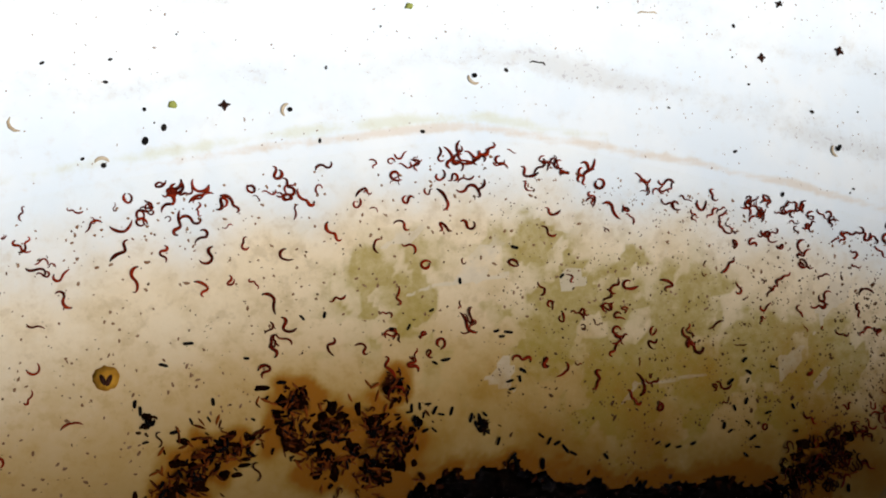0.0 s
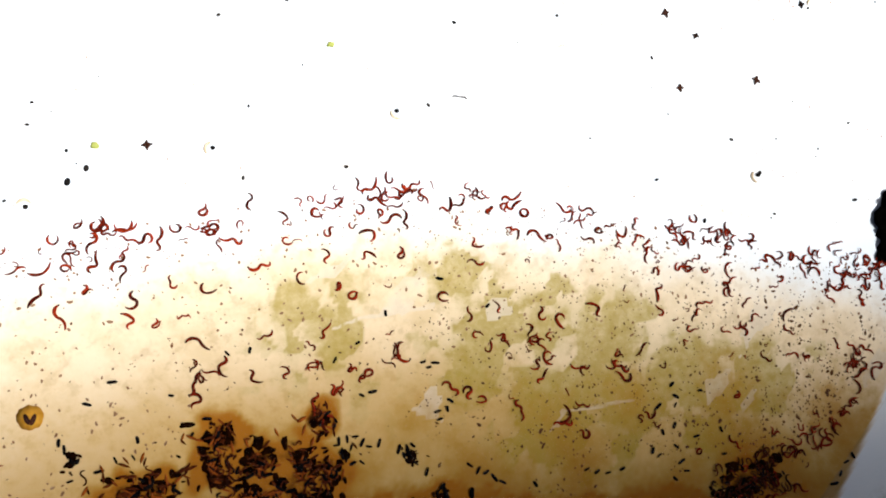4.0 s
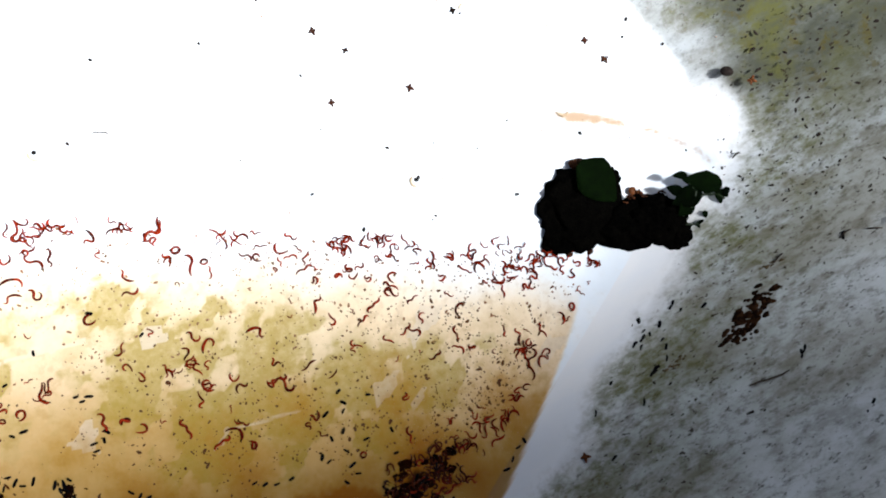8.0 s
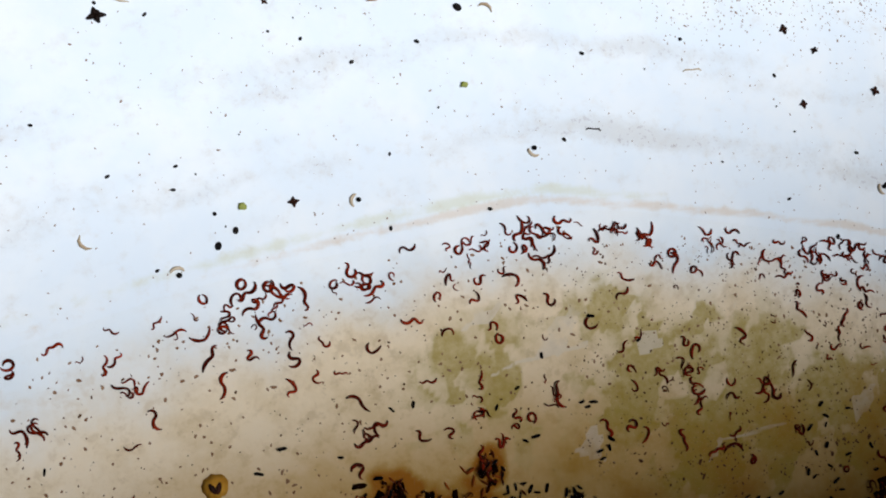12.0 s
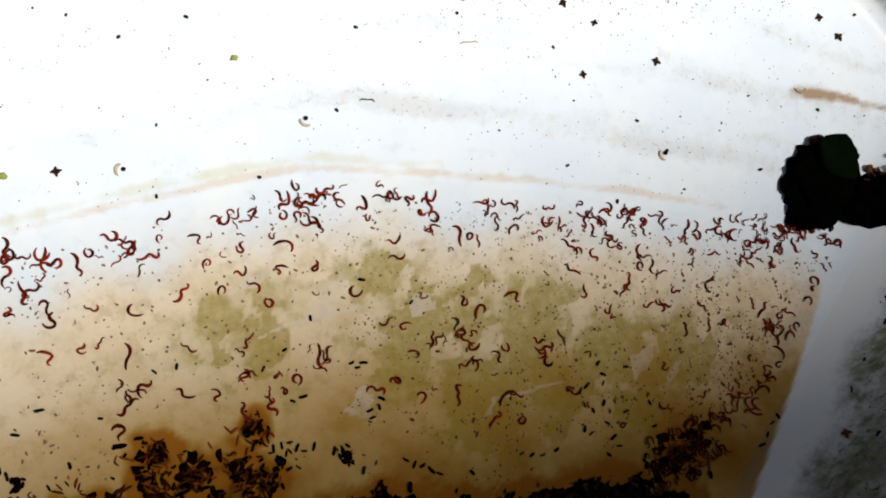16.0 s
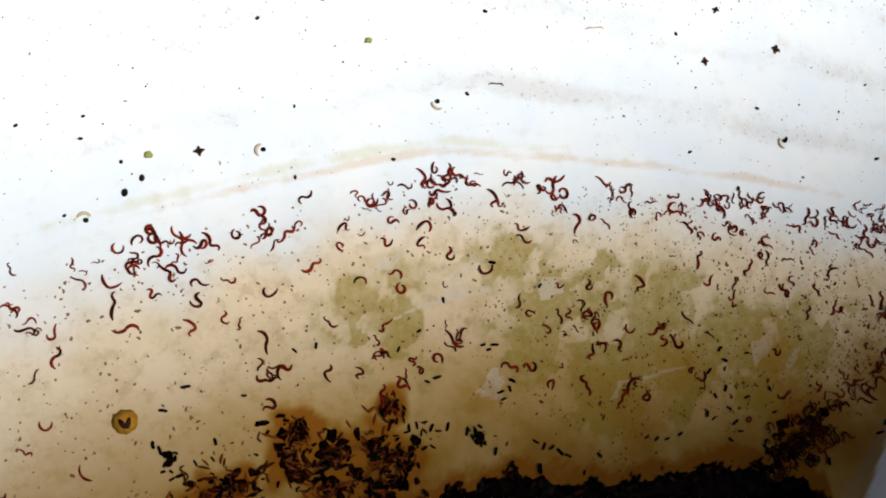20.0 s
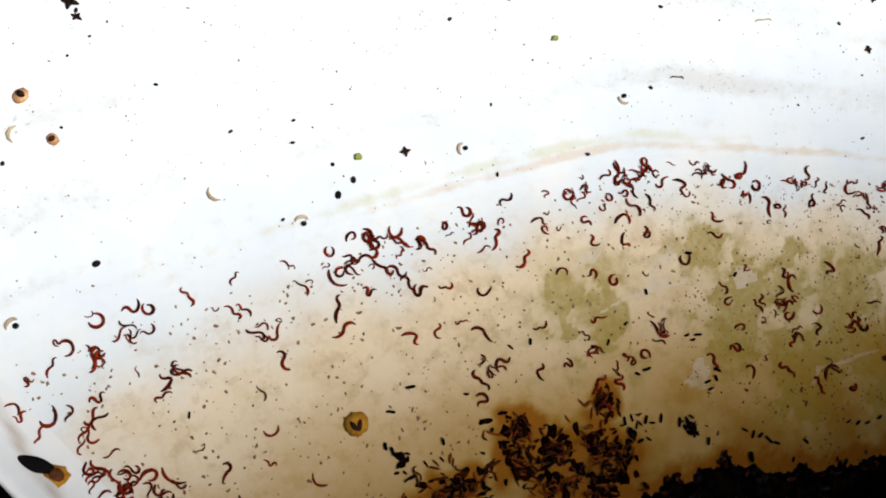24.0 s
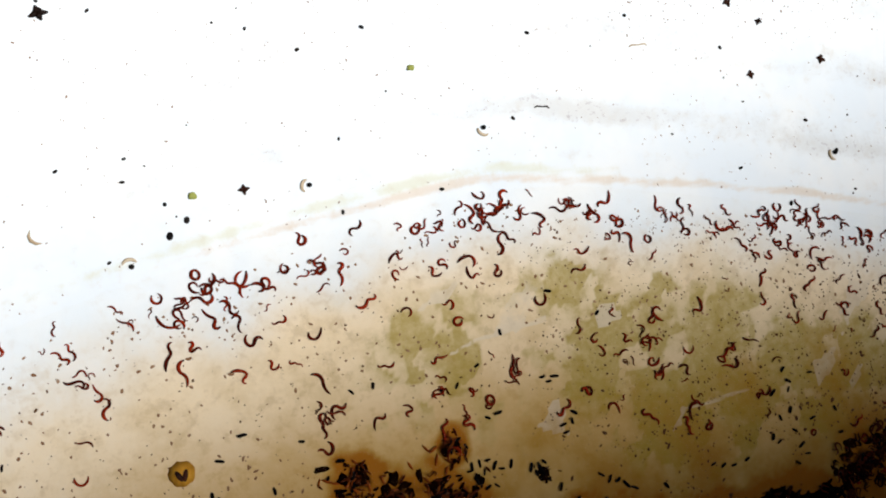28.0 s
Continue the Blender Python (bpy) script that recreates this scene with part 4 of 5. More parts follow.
make_flecks()


# ---- pond floor: pellets, husks, sludge, silt
PELLETS_A = (
    (-55.5, -49.7), (-14.1, -57), (-8.8, -52.6), (-8.6, -69.3), (-3.9, -65.4), (3.4, -56.4), (15.8, -48), (20.8, -47.6),
    (29.4, -73.9), (32.4, -74.4), (35.4, -74.9), (36.1, -51.4), (39, -70.3), (39.7, -69.4), (39.8, -51.1), (41.2, -73.6),
    (41.6, -69.1), (42.4, -71.1), (42.6, -74.6), (43.5, -68.7), (44.7, -74.6), (45, -70.2), (45.3, -47.5), (45.5, -59.5),
    (46.5, -71.2), (48.1, -58.9), (48.9, -70.6), (52.3, -41), (53.4, -72.4), (54.5, -73.9), (55.3, -73.1), (55.7, -74.8),
    (56.9, -75.7), (60.4, -52.9), (61.7, -54.2), (63.1, -64.6),
)
PELLETS_B = (
    (63.3, -53.3), (63.5, -66.4), (65.5, -64.2), (65.8, -33.5), (66.3, -62.3), (69.9, -77.5), (71.8, -78.9), (73.7, -79.5),
    (75.6, -80.9), (77.1, -40.6), (77.5, -82.1), (85.5, -83.3), (98.7, -81.1), (101.2, -81.9), (104, -82.4), (107.7, -81.8),
    (116, -78.1), (117.6, -79.5), (118.5, -67.7), (119.1, -74), (121.2, -85.4), (122.3, -72.6), (122.3, -77.7), (122.6, -62.6),
    (123.1, -67.7), (123.3, -81.4), (123.4, -65.6), (124.4, -83.8), (127.9, -75.7), (130, -64.7), (134.7, -74.6), (162.5, -90.2),
    (164.6, -87.9), (166.7, -85.2), (168.6, -83.8),
)


DRIFTERS = []


def make_pond_things():
    rng = random.Random(21)
    meshes = [pellet_mesh(rng.uniform(2.0, 3.1), rng.uniform(0.4, 0.52), s) for s in range(6)]
    for x, y in PELLETS_A + PELLETS_B:
        lone("pellet", rng.choice(meshes), spot(x, y, 0, rng.uniform(0, 180)), "small black pellet lying on the pool bottom", "pellet", "pellets", rng.uniform(0.55, 0.85))
    ring = thing("leaf_scale", spot(-25.8, -59.1), "round yellow-brown leaf scale holding two dark seeds", "leaf scale")
    bm = bmesh.new()
    flake(bm, 2.7, 0.2, 3, 26, 1.05, 0.0, 0.5)
    part("scale", bm, AMBER_MAT, ring)
    for s in (-1, 1):
        bm = bmesh.new()
        lump(bm, (0.75 * s, -0.1, 0.5), (0.55, 1.3, 0.4), 0.3, s + 2, 2)
        part("seed", bm, BUD_MAT, ring, "dark brown seed").matrix_basis = Matrix.Rotation(radians(-22 * s), 4, "Z")
    DRIFTERS.append((ring, ((0, -25.8, -59.1, 0), (2.5, -25.7, -59.0, 0), (11, -23.4, -58.0, 4), (18.5, -22.2, -58.1, 6), (28, -21.9, -57.9, 6))))
    shell = thing("wing_case", spot(-83, -55, 1.0, -28), "dark brown beetle wing case by the low side", "wing case")
    bm = bmesh.new()
    lump(bm, (-2.6, 0.3, 0.9), (4.0, 1.5, 0.9), 0.15, 5, 3, 0.3)
    part("wing", bm, PELLET_MAT, shell, "black glossy wing case")
    bm = bmesh.new()
    flake(bm, 2.3, 0.5, 8, 16, 1.1, 0.1)
    part("husk", bm, AMBER_MAT, shell, "amber husk").matrix_basis = Matrix.Translation((2.0 * MM, -0.6 * MM, 0))
    bm = bmesh.new()
    lump(bm, (2.0, -0.3, 1.0), (1.5, 1.3, 0.7), 0.3, 6, 2, 0.5)
    part("seed", bm, RUST_MAT, shell, "rust-brown seed")
    # clotted debris: low mounds of sludge bristling with pellets and rust-brown flakes
    flakes = []
    for s in range(5):
        bm = bmesh.new()
        lump(bm, (0, 0, 0.3), (0.75 + 0.08 * s, 0.5, 0.42), 0.9, 200 + s, 2, 1.3)
        flakes.append(mesh_of("clod", bm, DEBRIS_MAT))
    threads = []
    for s in range(7):
        bm = bmesh.new()
        pts, a, px, py = [], 0.0, -2.5, 0.0
        for i in range(11):
            pts.append((px, py, 0.3 + 0.15 * math.sin(i + s)))
            a += 0.9 * math.sin(0.55 * i + 1.3 * s) + rng.uniform(-0.3, 0.3)
            px, py = px + 0.62 * math.cos(a), py + 0.62 * math.sin(a)
        tube(bm, pts, [0.1, 0.2, 0.24, 0.26, 0.27, 0.27, 0.27, 0.25, 0.23, 0.2, 0.1], 5)
        threads.append(mesh_of("thread", bm, THREAD_MAT))
    scales = []
    for s in range(5):
        bm = bmesh.new()
        long, wide = 1.5 + 0.2 * s, 0.42 + 0.05 * (s % 3)
        for half, sink in ((wide, 0.0), (0.6 * wide, 0.16)):
            tube(bm, [(-long, 0, 0.3 + sink), (-0.55 * long, 0.1, 0.34 + sink), (0.1 * long, 0.12, 0.36 + sink), (0.6 * long, 0.05, 0.32 + sink), (long, -0.05, 0.28 + sink)],
                 [0.08, 0.8 * half, half, 0.75 * half, 0.06], 6)
        scales.append(mesh_of("seed_scale", bm, SCALE_MAT))
    for k, (x, y, r) in enumerate(SLUDGE):
        heap = thing("sludge_heap", spot(x, y), "clotted dark brown sludge heap on the pool bottom", "sludge", "sludge heaps")
        back = heap.matrix_world.inverted()
        if (x, y) == (-14, -68):
            DRIFTERS.append((heap, ((0, -17.6, -68.8, 0), (2.5, -17.5, -68.7, 0), (11, -16.4, -67.6, 5), (18.5, -14.2, -67.5, 8), (28, -13.6, -67.3, 8))))
        bm = bmesh.new()
        star = any((x, y) == q[:2] for q in STARS)
        for i in range(9 if star else 11):
            a, d = rng.uniform(0, 6.28), abs(rng.gauss(0, 0.3 if star else 0.55)) * r
            lump(bm, (d * math.cos(a), d * math.sin(a), 0.0), (r * rng.uniform(0.1, 0.36), r * rng.uniform(0.08, 0.3), rng.uniform(0.3, 0.8)), 0.7, k * 9 + i, 2, 0.9)
        part("mud", bm, SLUDGE_MAT, heap)
        for i in range(int(3 + 3.4 * r)):
            a, d = rng.uniform(0, 6.28), abs(rng.gauss(0, 0.72)) * r
            dark = rng.random() < 0.42
            c = part("pellet" if dark else "clod", rng.choice(meshes if dark else flakes), PELLET_MAT, heap, "" if dark else "rust-brown clod")
            c.matrix_basis = back @ spot(x + d * math.cos(a), y + d * math.sin(a), rng.uniform(0.05, 0.35), rng.uniform(0, 360)) @ Matrix.Scale(rng.uniform(0.4, 0.95), 4)
        for i in range(0 if star else int(4 + 4.2 * r) if x < 100 else 5):
            a, d = rng.uniform(0, 6.28), abs(rng.gauss(0, 0.8)) * r
            c = part("seed_scale", rng.choice(scales), SCALE_MAT, heap, "rust-orange spindle-shaped seed scale")
            c.matrix_basis = back @ spot(x + d * math.cos(a), y + d * math.sin(a), rng.uniform(0.1, 0.5), rng.uniform(0, 360)) @ Matrix.Scale(rng.uniform(0.42, 0.72), 4)
        for i in range(24 if x > 100 else int(0.5 * r)):
            a, d = rng.uniform(0, 6.28), (0.35 + 0.75 * rng.random()) * r
            c = part("thread", rng.choice(threads), THREAD_MAT, heap, "curled rust-brown worm caught in the sludge")
            c.matrix_basis = back @ spot(x + d * math.cos(a), y + d * math.sin(a), rng.uniform(0.1, 0.7), rng.uniform(0, 360)) @ Matrix.Scale(rng.uniform(0.6, 1.0), 4)
    # bank of black sludge along the deep side
    bank = thing("sludge_bank", spot(70, -92), "black crinkled sludge bank on the deep side of the pool", "sludge")
    back = bank.matrix_world.inverted()
    ids, verts, faces = {}, [], []

    def corner(i, j):
        if (i, j) not in ids:
            x, y = 22 + 0.7 * i, -114 + 0.7 * j
            p = Vector((x, y, 0))
            high = soft(-0.8, 3.5, bank_edge(x, y)) * (1.3 + 1.1 * noise.noise(p * 0.35) + 0.7 * noise.noise(p * 0.9))
            ids[i, j] = len(verts)
            verts.append(tuple(back @ TILT @ (Vector((x, y, surface(x, y) - 0.1 + high)) * MM)))
        return ids[i, j]

    for i in range(170):
        for j in range(50):
            if bank_edge(22.35 + 0.7 * i, -113.65 + 0.7 * j) > -0.5:
                faces.append((corner(i, j), corner(i + 1, j), corner(i + 1, j + 1), corner(i, j + 1)))
    me = bpy.data.meshes.new("mud")
    me.from_pydata(verts, [], faces)
    me.materials.append(BANK_MAT)
    me.shade_smooth()
    part("mud", me, BANK_MAT, bank)
    for i in range(110):
        x = rng.uniform(30, 132)
        y = -80.0
        while bank_edge(x, y) < 0 and y > -104:
            y -= 0.5
        y += rng.gauss(-0.8, 1.3)
        dark = rng.random() < 0.35
        c = part("pellet" if dark else "clod", rng.choice(meshes if dark else flakes), PELLET_MAT, bank, "" if dark else "rust-brown clod")
        c.matrix_basis = back @ spot(x, y, rng.uniform(0.05, 0.6), rng.uniform(0, 360)) @ Matrix.Scale(rng.uniform(0.5, 1.2), 4)
    # silt grains
    verts, faces = [], []
    for k in range(2300):
        x = rng.uniform(-90, 200) if rng.random() < 0.42 else rng.uniform(60, 198)
        y = shore(x) - 6 - 78 * rng.random() ** 1.1
        if reach(x, y) > 4 or y < -112 or (y < -73 and -5 < x < 130) or (x + 92) * -0.832 + (y + 53) * -0.555 > -9:
            continue
        if blobs(SLUDGE, x, y) > 0.08:
            continue
        add_crumb(verts, faces, x, y, rng.uniform(0.08, 0.2) * (1.8 if rng.random() < 0.15 else 1.0) * (1.25 if x > 125 else 1.0), rng)
    me = bpy.data.meshes.new("silt_grains")
    me.from_pydata(verts, [], faces)
    me.materials.append(SILT_MAT)
    tagged(new("silt_grains", me), "fine brown silt grains on the pool bottom", "silt", "", "stuff")
    verts, faces = [], []
    for k in range(1100):
        x = rng.uniform(-88, 198)
        y = shore(x) - 3 - 60 * rng.random()
        if reach(x, y) > 4 or (y < -73 and -5 < x < 130) or (x + 92) * -0.832 + (y + 53) * -0.555 > -9:
            continue
        if blobs(SLUDGE, x, y) > 0.08 or x > 10 and y < -50:
            continue
        add_crumb(verts, faces, x, y, rng.uniform(0.14, 0.42), rng)
    me = bpy.data.meshes.new("shed_skins")
    me.from_pydata(verts, [], faces)
    me.materials.append(SKIN_MAT)
    tagged(new("shed_skins", me), "pale brown scraps of shed skin on the pool bottom", "scraps", "", "stuff")
    # dark grit and leaf crumbs on the deep side
    verts, faces = [], []
    for k in range(1750):
        x = rng.triangular(20, 196, 150) if k < 1150 else rng.triangular(135, 196, 178)
        y = rng.triangular(-100, -38, -74) + 0.06 * (x - 120) if k < 1150 else rng.uniform(-92, -42)
        if reach(x, y) > 3 or y > shore(x) - 9 or blobs(SLUDGE, x, y) > 0.25:
            continue
        if noise.noise(Vector((x, y, 3)) * 0.09) < -0.05:
            continue
        add_crumb(verts, faces, x, y, rng.uniform(0.1, 0.3) * (1.9 if rng.random() < 0.12 else 1.0), rng)
    me = bpy.data.meshes.new("grit")
    me.from_pydata(verts, [], faces)
    me.materials.append(GRIT_MAT)
    tagged(new("grit", me), "dark brown grit and leaf crumbs on the pool bottom", "grit", "", "stuff")
    # black strip along the outside of the low side, painting the shaded gap there
    bm = bmesh.new()
    rows = []
    for i in range(90):
        s = -150 + 3.2 * i
        x, y = -92 + 0.555 * s, -53 - 0.832 * s
        wide = 16.5 + 2.5 * noise.noise(Vector((s * 0.06, 0, 0))) + 2.5 * noise.noise(Vector((s * 0.3, 4, 0)))
        row = []
        for d, h in ((6.9, -3), (9, -3.5), (12, -5), (wide, -9), (wide + 2, -24), (wide + 4, -46)):
            px, py = x - 0.832 * (d - 5.6), y - 0.555 * (d - 5.6)
            row.append(bm.verts.new(TILT @ (Vector((px, py, h + 1.2 * noise.noise(Vector((px, py, d)) * 0.3))) * MM)))
        rows.append(row)
    for r, q in zip(rows, rows[1:]):
        for j in range(5):
            bm.faces.new((r[j], r[j + 1], q[j + 1], q[j]))
    tagged(new("soil_bank", mesh_of("soil_bank", bm, SOIL_MAT)), "black strip standing in for the shaded gap along the low side", "soil", "", "structure")


make_pond_things()


# ---- worms: each of two stiff halves that swing against each other
WORMS_A = (
    (-87.8, -40.1), (-87, -44.7), (-84.3, -36.8), (-83.5, -48.7), (-81.5, -45.6), (-80.8, -36.2), (-79.3, -30.4), (-76.6, -48.1),
    (-76, -63.7), (-75.7, -31.3), (-74.4, -57.4), (-72.9, -44.8), (-72.6, -27.3), (-71.1, -64.9), (-70.8, -35.4), (-69.5, -58.9),
    (-69.3, -27.8), (-68.7, -62.4), (-68.6, -67.5), (-65.3, -31.9), (-65.1, -58.9), (-64.4, -71.5), (-63, -27.2), (-63, -67.7),
    (-62.1, -63.3), (-61.5, -69.6), (-59.9, -31), (-59.6, -45.4), (-59.5, -73.3), (-57.9, -41.5), (-53.6, -57.5), (-52.4, -24.9),
    (-52.1, -73.2), (-49.5, -69.5), (-49.4, -62.4), (-47.6, -74.4), (-46.3, -29), (-42.2, -23.6), (-41.7, -30.3), (-41, -62.5),
    (-39.7, -47.6), (-39.5, -57.4), (-36.6, -34.4), (-34.5, -37.7),
)
WORMS_B = (
    (-34.1, -41.9), (-32.8, -68.2), (-31.9, -23.3), (-28.5, -26), (-23.8, -22.7), (-21.7, -32.4), (-21.6, -27.9), (-20.5, -21.7),
    (-19.8, -38.3), (-19.1, -25.6), (-16.8, -22), (-14.4, -32.8), (-12.6, -19), (-11.7, -22.2), (-9.9, -26.7), (-6.3, -23.5),
    (-4.8, -29.6), (-4.4, -40.6), (-3.4, -34.5), (-0.2, -40.1), (0.1, -27.2), (1.3, -22), (3.2, -31.3), (5.7, -39.8),
    (6.8, -20.7), (8.6, -53.9), (8.6, -58.9), (9.9, -44), (10.7, -16.5), (11.7, -50.5), (11.7, -34.6), (13.8, -18.7),
    (15.1, -24), (20, -18.5), (21.2, -54.6), (23.3, -29.2), (23.7, -43.7), (29, -23.5), (29.7, -54.9), (31.6, -19.6),
    (32.7, -31.9), (33.2, -23.6), (34.2, -59.9), (35, -47.8),
)
WORMS_C = (
    (35.7, -64.6), (37, -16.4), (37.3, -44.1), (39, -17.2), (39.2, -59.8), (39.5, -27), (40.4, -22.7), (40.9, -57.5),
    (41.1, -32.3), (42.2, -53.7), (42.6, -12.1), (43.3, -36.8), (44.6, -56.6), (45.7, -20.7), (47.8, -54.3), (48.3, -27.3),
    (48.5, -11.8), (49.2, -17), (49.9, -22), (52.3, -46.7), (53, -10.7), (53.1, -37), (53.4, -51), (54.1, -13.5),
    (54.6, -17), (55, -28.8), (57.9, -19.5), (60.5, -10.5), (63, -13.9), (66, -59.6), (69.2, -19.4), (69.3, -16.6),
    (72.5, -43.3), (73, -12.7), (74.1, -30.1), (74.2, -46.4), (75.1, -26), (75.2, -13.6), (76.7, -63.1), (77.4, -13.7),
    (79.7, -61.8), (80.2, -16), (80.6, -49.5), (82.2, -52.7),
)
WORMS_D = (
    (83.9, -16.9), (84.7, -52.2), (85.7, -15.4), (86.4, -22), (88.6, -19.4), (88.7, -29.6), (89.1, -54), (89.9, -51.1),
    (90.8, -24.9), (91.2, -56), (91.6, -48.8), (92.7, -44), (93.1, -70.4), (95.5, -26.9), (96, -66.9), (97.9, -57),
    (98.8, -17.9), (99.2, -20.6), (99.3, -73.5), (103.2, -20.3), (104.8, -24), (105, -43.6), (106.4, -19.9), (108, -56.5),
    (109.7, -59.5), (109.8, -22.9), (111.2, -27.6), (114, -25.7), (118.8, -25.6), (119.4, -30.7), (122.4, -31.7), (122.9, -45.3),
    (124.1, -47.6), (126, -34.3), (126.5, -79.8), (127, -25.1), (128.2, -27.4), (129.2, -50.5), (130.3, -26.9), (131.5, -31.4),
    (134.4, -42.8), (134.5, -87.6), (134.9, -89.9), (135, -34.7),
)
WORMS_E = (
    (136.3, -85.8), (136.6, -26.9), (136.9, -91.7), (138.7, -90.5), (139.1, -35.2), (139.2, -77.5), (139.2, -67.2), (139.2, -26.4),
    (139.6, -84.9), (140.4, -89.4), (140.7, -37.5), (140.9, -86.6), (141.5, -92.5), (142.4, -27.5), (142.8, -89.1), (143.4, -50.3),
    (143.6, -93.6), (143.8, -56.1), (144.1, -85.6), (144.7, -91.6), (145.2, -49.4), (146, -88.9), (146.7, -27.3), (146.9, -92.7),
    (147.2, -86.2), (148.1, -90), (149.4, -54), (149.4, -57.6), (149.6, -76.2), (149.9, -28.4), (151.5, -79.5), (152.5, -33.6),
    (152.7, -81.9), (154.2, -32.6), (155, -40.8), (155.8, -92), (156, -57), (157.8, -32.2), (157.9, -93.9), (158.1, -34.2),
    (160.6, -72.7), (161, -33.4), (162.5, -37.1), (164.4, -31.1),
)
WORMS_F = (
    (164.7, -82.4), (165.2, -74.9), (165.4, -59), (165.6, -33.6), (165.9, -51.4), (166, -35.9), (167.3, -76.8), (167.6, -31.4),
    (167.7, -40.8), (170.1, -70.4), (170.4, -34.9), (171.1, -78.9), (171.6, -37.4), (171.7, -42.1), (172.4, -60.3), (173, -77.7),
    (173.1, -33.6), (173.3, -61.7), (174.2, -63.3), (174.5, -30.6), (174.5, -40.1), (175.1, -37), (176.1, -55.1), (176.4, -34),
    (177.4, -42.8), (177.7, -70), (177.7, -36.5), (179.8, -39.1), (180.9, -42.4), (183.2, -63.1), (183.2, -67.7), (184.3, -66.3),
    (185.7, -39.8), (188.8, -37), (188.9, -55.2), (190.9, -58.7), (193.3, -35.9), (193.6, -53.5), (194, -46.4), (194.5, -39.3),
    (196.8, -41.2), (197.4, -51.6), (198.3, -46.9), (198.3, -42.1),
)
BENDS = (0.9, 1.6, 2.2, 3.1, 2.7, 3.6)


def half_mesh(bend, sign, tail):
    bm = bmesh.new()
    n, length = 8, 3.9
    pts, a, x, y = [], 0.0, 0.0, 0.0
    for i in range(n + 1):
        pts.append((x, y, 0.3))
        a += sign * bend / n * (1.0 if bend < 2.5 or bend == 3.1 else 1.6 * math.cos(4.2 * i / n))
        x, y = x + length / n * math.cos(a), y + length / n * math.sin(a)
    end = (0.38, 0.39, 0.39, 0.38, 0.36, 0.33, 0.28, 0.21, 0.09) if tail else (0.38, 0.39, 0.42, 0.44, 0.47, 0.47, 0.43, 0.36, 0.22)
    tube(bm, pts, end, 6)
    return mesh_of("rear_half" if tail else "front_half", bm, WORM_MAT), pts[-1], a


FRONTS = [half_mesh(b, s, False) for b in BENDS for s in (1, -1)]
REARS = [half_mesh(b, s, True) for b in BENDS for s in (1, -1)]
bm_head = bmesh.new()
lump(bm_head, (0.15, 0, 0), (0.36, 0.27, 0.25), 0.1, 1, 1)
HEAD = mesh_of("head", bm_head, HEAD_MAT)
WORMS = []


def make_worms():
    rng = random.Random(33)
    more = []
    for k in range(34):
        cx, cy, wide, high = ((184, -37, 11, 3.5), (60, -12, 10, 2.5), (-12, -21, 9, 3.0), (140, -24, 8, 3.0))[min(k // 9, 3) if k > 15 else 0]
        x = cx + rng.gauss(0, 1) * wide
        more.append((x, min(cy + rng.gauss(0, 1) * high, shore(x) - 1.5)))
    for k in range(64):
        x = rng.uniform(-80, 150) if k < 30 else rng.uniform(110, 196)
        more.append((x, shore(x) - 2.5 - abs(rng.gauss(0, 1)) * (7 if k < 30 else 13)))
    for k in range(34):
        x = rng.uniform(60, 185)
        more.append((x, shore(x) - rng.uniform(22, 58)))
    for x, y in WORMS_A + WORMS_B + WORMS_C + WORMS_D + WORMS_E + WORMS_F + tuple(more):
        inward = max(reach(x, y) - 5.5, 0.0) if y < -36 else 0.0
        x, y = x - 0.727 * inward, y + 0.687 * inward
        size = 0.68 if x < 0 else 0.66 if x < 110 else 0.58
        size *= rng.choice((0.5, 0.75, 0.9, 1.0, 1.05, 1.15, 1.25))
        turn = rng.uniform(0, 360)
        m = spot(x, y, 0.15, turn)
        worm = thing("worm", m, "thin dark red worm wriggling on the pool bottom", "worm", "worms in the pool")
        worm.scale = (size, size, size)
        mesh, tip, a = rng.choice(FRONTS)
        front = part("front_half", mesh, WORM_MAT, worm)
        head = part("head", HEAD, HEAD_MAT, front, "darker head")
        head.matrix_basis = Matrix.Translation(Vector(tip) * MM) @ Matrix.Rotation(a, 4, "Z")
        rear = part("rear_half", rng.choice(REARS)[0], WORM_MAT, worm)
        rear.matrix_basis = Matrix.Rotation(math.pi, 4, "Z")
        WORMS.append((worm, front, rear, x, y, turn))


make_worms()
TANGLES = []


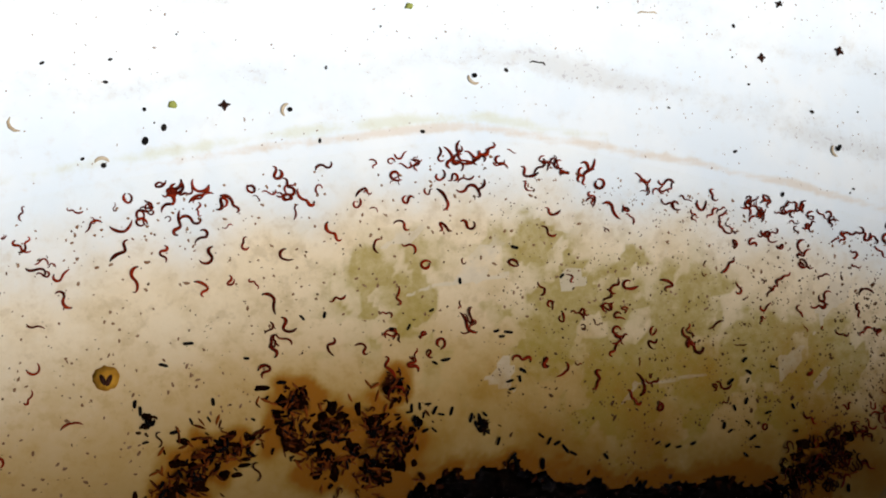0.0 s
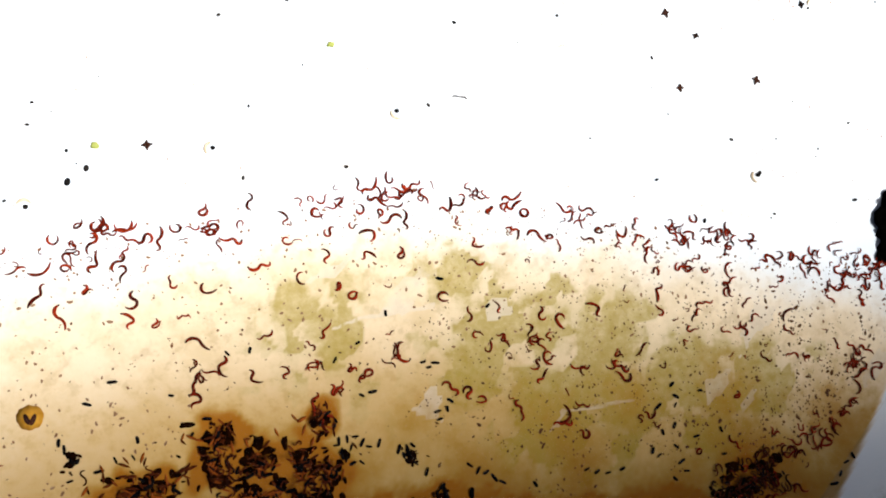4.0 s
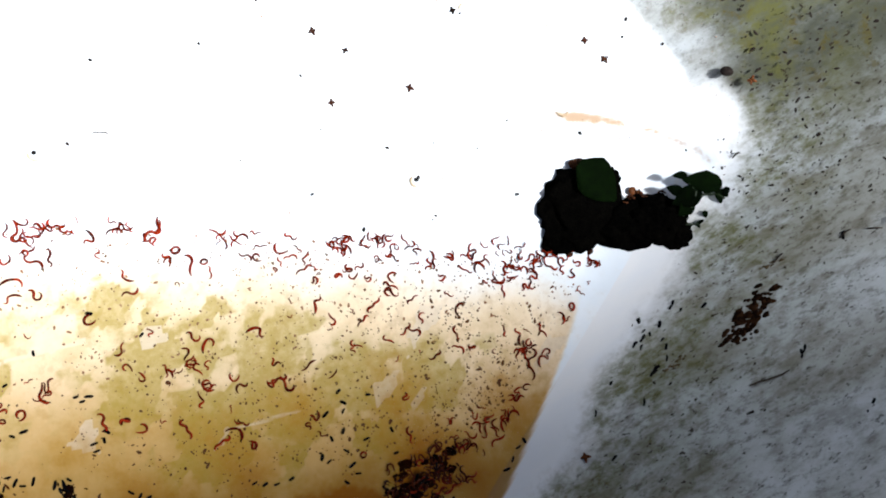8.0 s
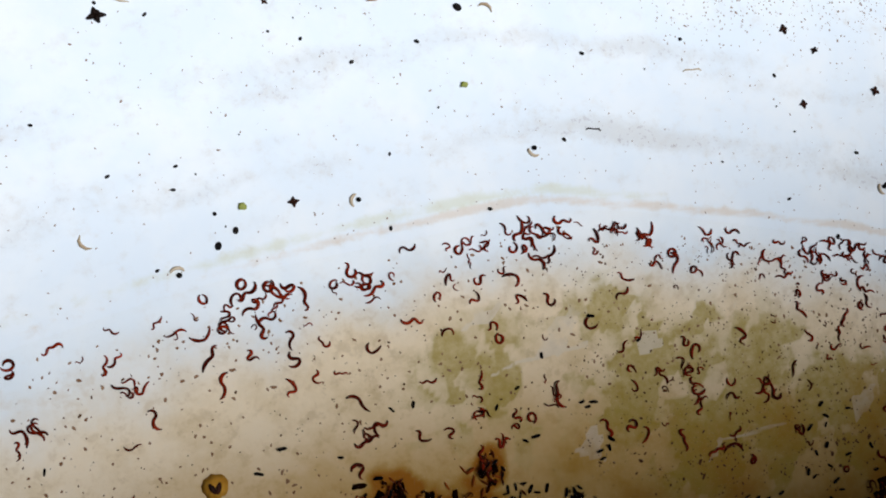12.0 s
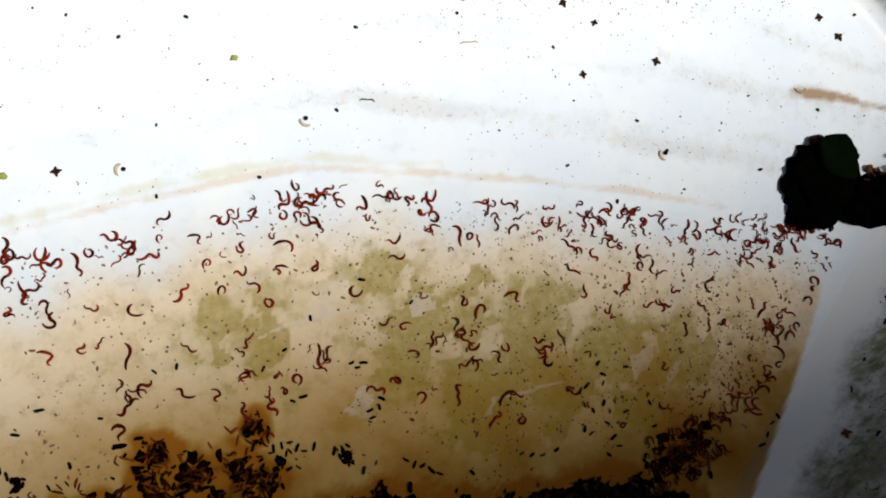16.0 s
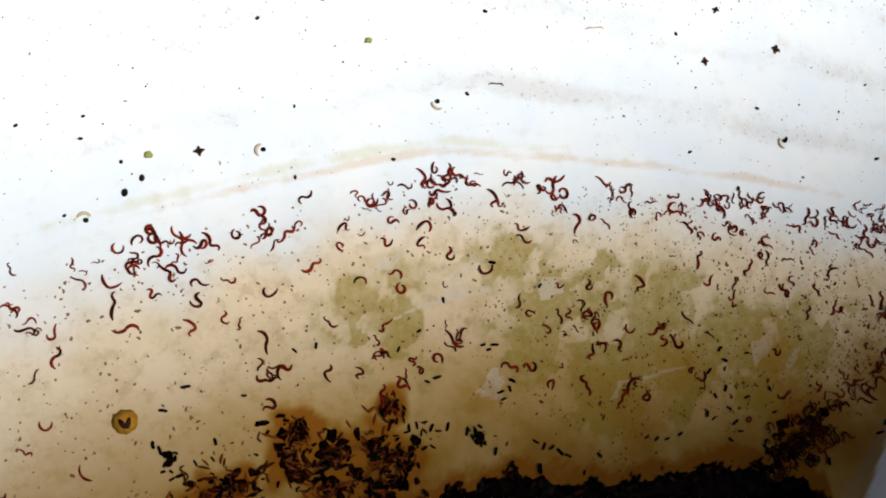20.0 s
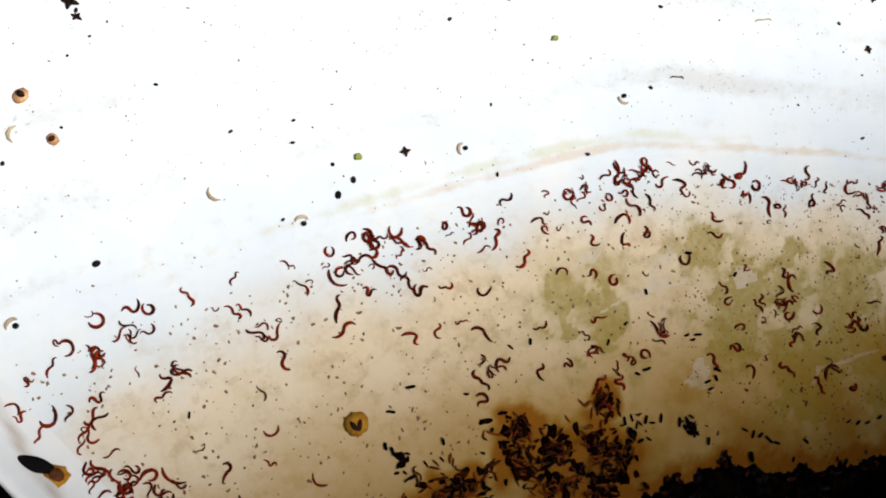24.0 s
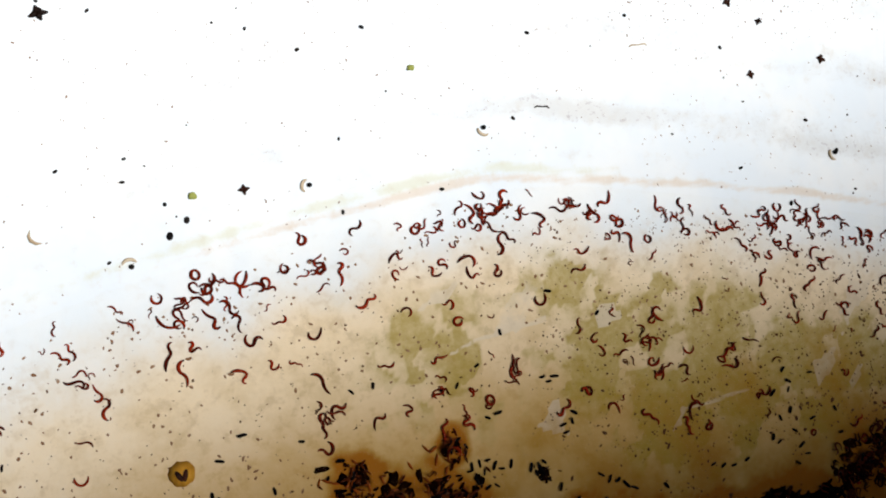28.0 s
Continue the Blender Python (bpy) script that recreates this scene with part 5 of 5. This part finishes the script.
def make_tangles():
    """Knots of worms wound round one another, along the shore and by the low side."""
    rng = random.Random(51)
    strands = []
    for s in range(9):
        bm = bmesh.new()
        pts, a, px, py = [], 0.0, 0.0, 0.0
        bend, twist = rng.uniform(0.35, 0.75) * rng.choice((1, -1)), rng.uniform(0.2, 0.5)
        for i in range(13):
            pts.append((px, py, 0.35 + 0.25 * math.sin(0.9 * i + s)))
            a += bend * math.cos(twist * i)
            px, py = px + 0.5 * math.cos(a), py + 0.5 * math.sin(a)
        mx, my = sum(p[0] for p in pts) / 13, sum(p[1] for p in pts) / 13
        tube(bm, [(p[0] - mx, p[1] - my, p[2]) for p in pts], [0.1, 0.19, 0.23, 0.25, 0.25, 0.27, 0.28, 0.29, 0.3, 0.3, 0.29, 0.25, 0.15], 6)
        strands.append(mesh_of("strand", bm, WORM_MAT))
    for x, y, count, spread in ((-73, -34, 5, 1.5), (-64, -31, 4, 1.2), (-74, -48, 6, 2.0), (-70, -60, 11, 3.0), (-62, -66, 8, 2.5), (-76, -57, 6, 2.2), (-56, -41, 3, 0.9),
                                (13, -20, 5, 1.6), (-17, -24, 4, 1.5), (-39, -36, 3, 1.0), (43, -15, 4, 1.2), (57, -12.5, 5, 1.6), (77, -14, 3, 1.2), (101, -20, 3, 1.2),
                                (9, -52, 4, 1.2), (35, -52, 3, 1.0), (129, -26, 3, 1.2), (175, -36, 9, 3.2), (185, -37, 7, 2.5), (174, -60, 6, 1.5), (88, -49, 4, 1.0),
                                (54, -51, 4, 1.2), (160, -78, 6, 2.0), (153, -82, 6, 1.8)):
        tangle = thing("worm_tangle", spot(x, y, 0.1), "tangled knot of thin dark red worms in the water", "worm knot", "worm knots")
        for k in range(count):
            c = part("strand", rng.choice(strands), WORM_MAT, tangle)
            size = rng.uniform(0.7, 1.05) * (0.92 if x < 0 else 0.85)
            c.matrix_basis = pose(rng.gauss(0, spread) * MM, rng.gauss(0, 0.8 * spread) * MM, rng.uniform(0.0, 0.3) * MM, 0, 0, rng.uniform(0, 360)) @ Matrix.Scale(size, 4)
        TANGLES.append((tangle, x, y))


make_tangles()


def motions():
    for drifter, steps in DRIFTERS:
        walk(drifter, [(t, spot(x, y, 0, turn)) for t, x, y, turn in steps])
    sway = random.Random(99)
    for tangle, x, y in TANGLES:
        rows, t = [], 0.0
        while t < 28.0:
            rows.append((t, spot(x + sway.gauss(0, 0.25), y + sway.gauss(0, 0.25), 0.1, sway.uniform(-28, 28))))
            t += sway.uniform(1.0, 2.2)
        rows.append((28.0, spot(x, y, 0.1)))
        walk(tangle, rows)
    rng = random.Random(77)
    for worm, front, rear, x, y, turn in WORMS:
        rows, t, angle = [], 0.0, turn
        px, py = x, y
        while t < 28.0:
            rows.append((t, spot(px, py, 0.15, angle)))
            t += rng.uniform(2.2, 3.8)
            angle += rng.uniform(-45, 45)
            px, py = x + rng.gauss(0, 0.9), y + rng.gauss(0, 0.8)
            py = min(py, shore(px) - 0.5) if y < shore(x) else py
        rows.append((28.0, spot(px, py, 0.15, angle)))
        walk(worm, rows)
        pace, swing = rng.uniform(0.7, 1.3), rng.uniform(12, 38)
        for piece, base, way in ((front, 0.0, 1), (rear, 180.0, -1)):
            steps, t, k = [], 0.0, rng.choice((0, 1))
            while t < 28.0:
                a = base + way * swing * (1 if k % 2 else -1) * rng.uniform(0.4, 1.0)
                steps.append((t, pose(0, 0, 0, 0, 0, a)))
                t, k = t + pace * rng.uniform(0.7, 1.3), k + 1
            steps.append((28.0, pose(0, 0, 0, 0, 0, base)))
            walk(piece, steps)


motions()
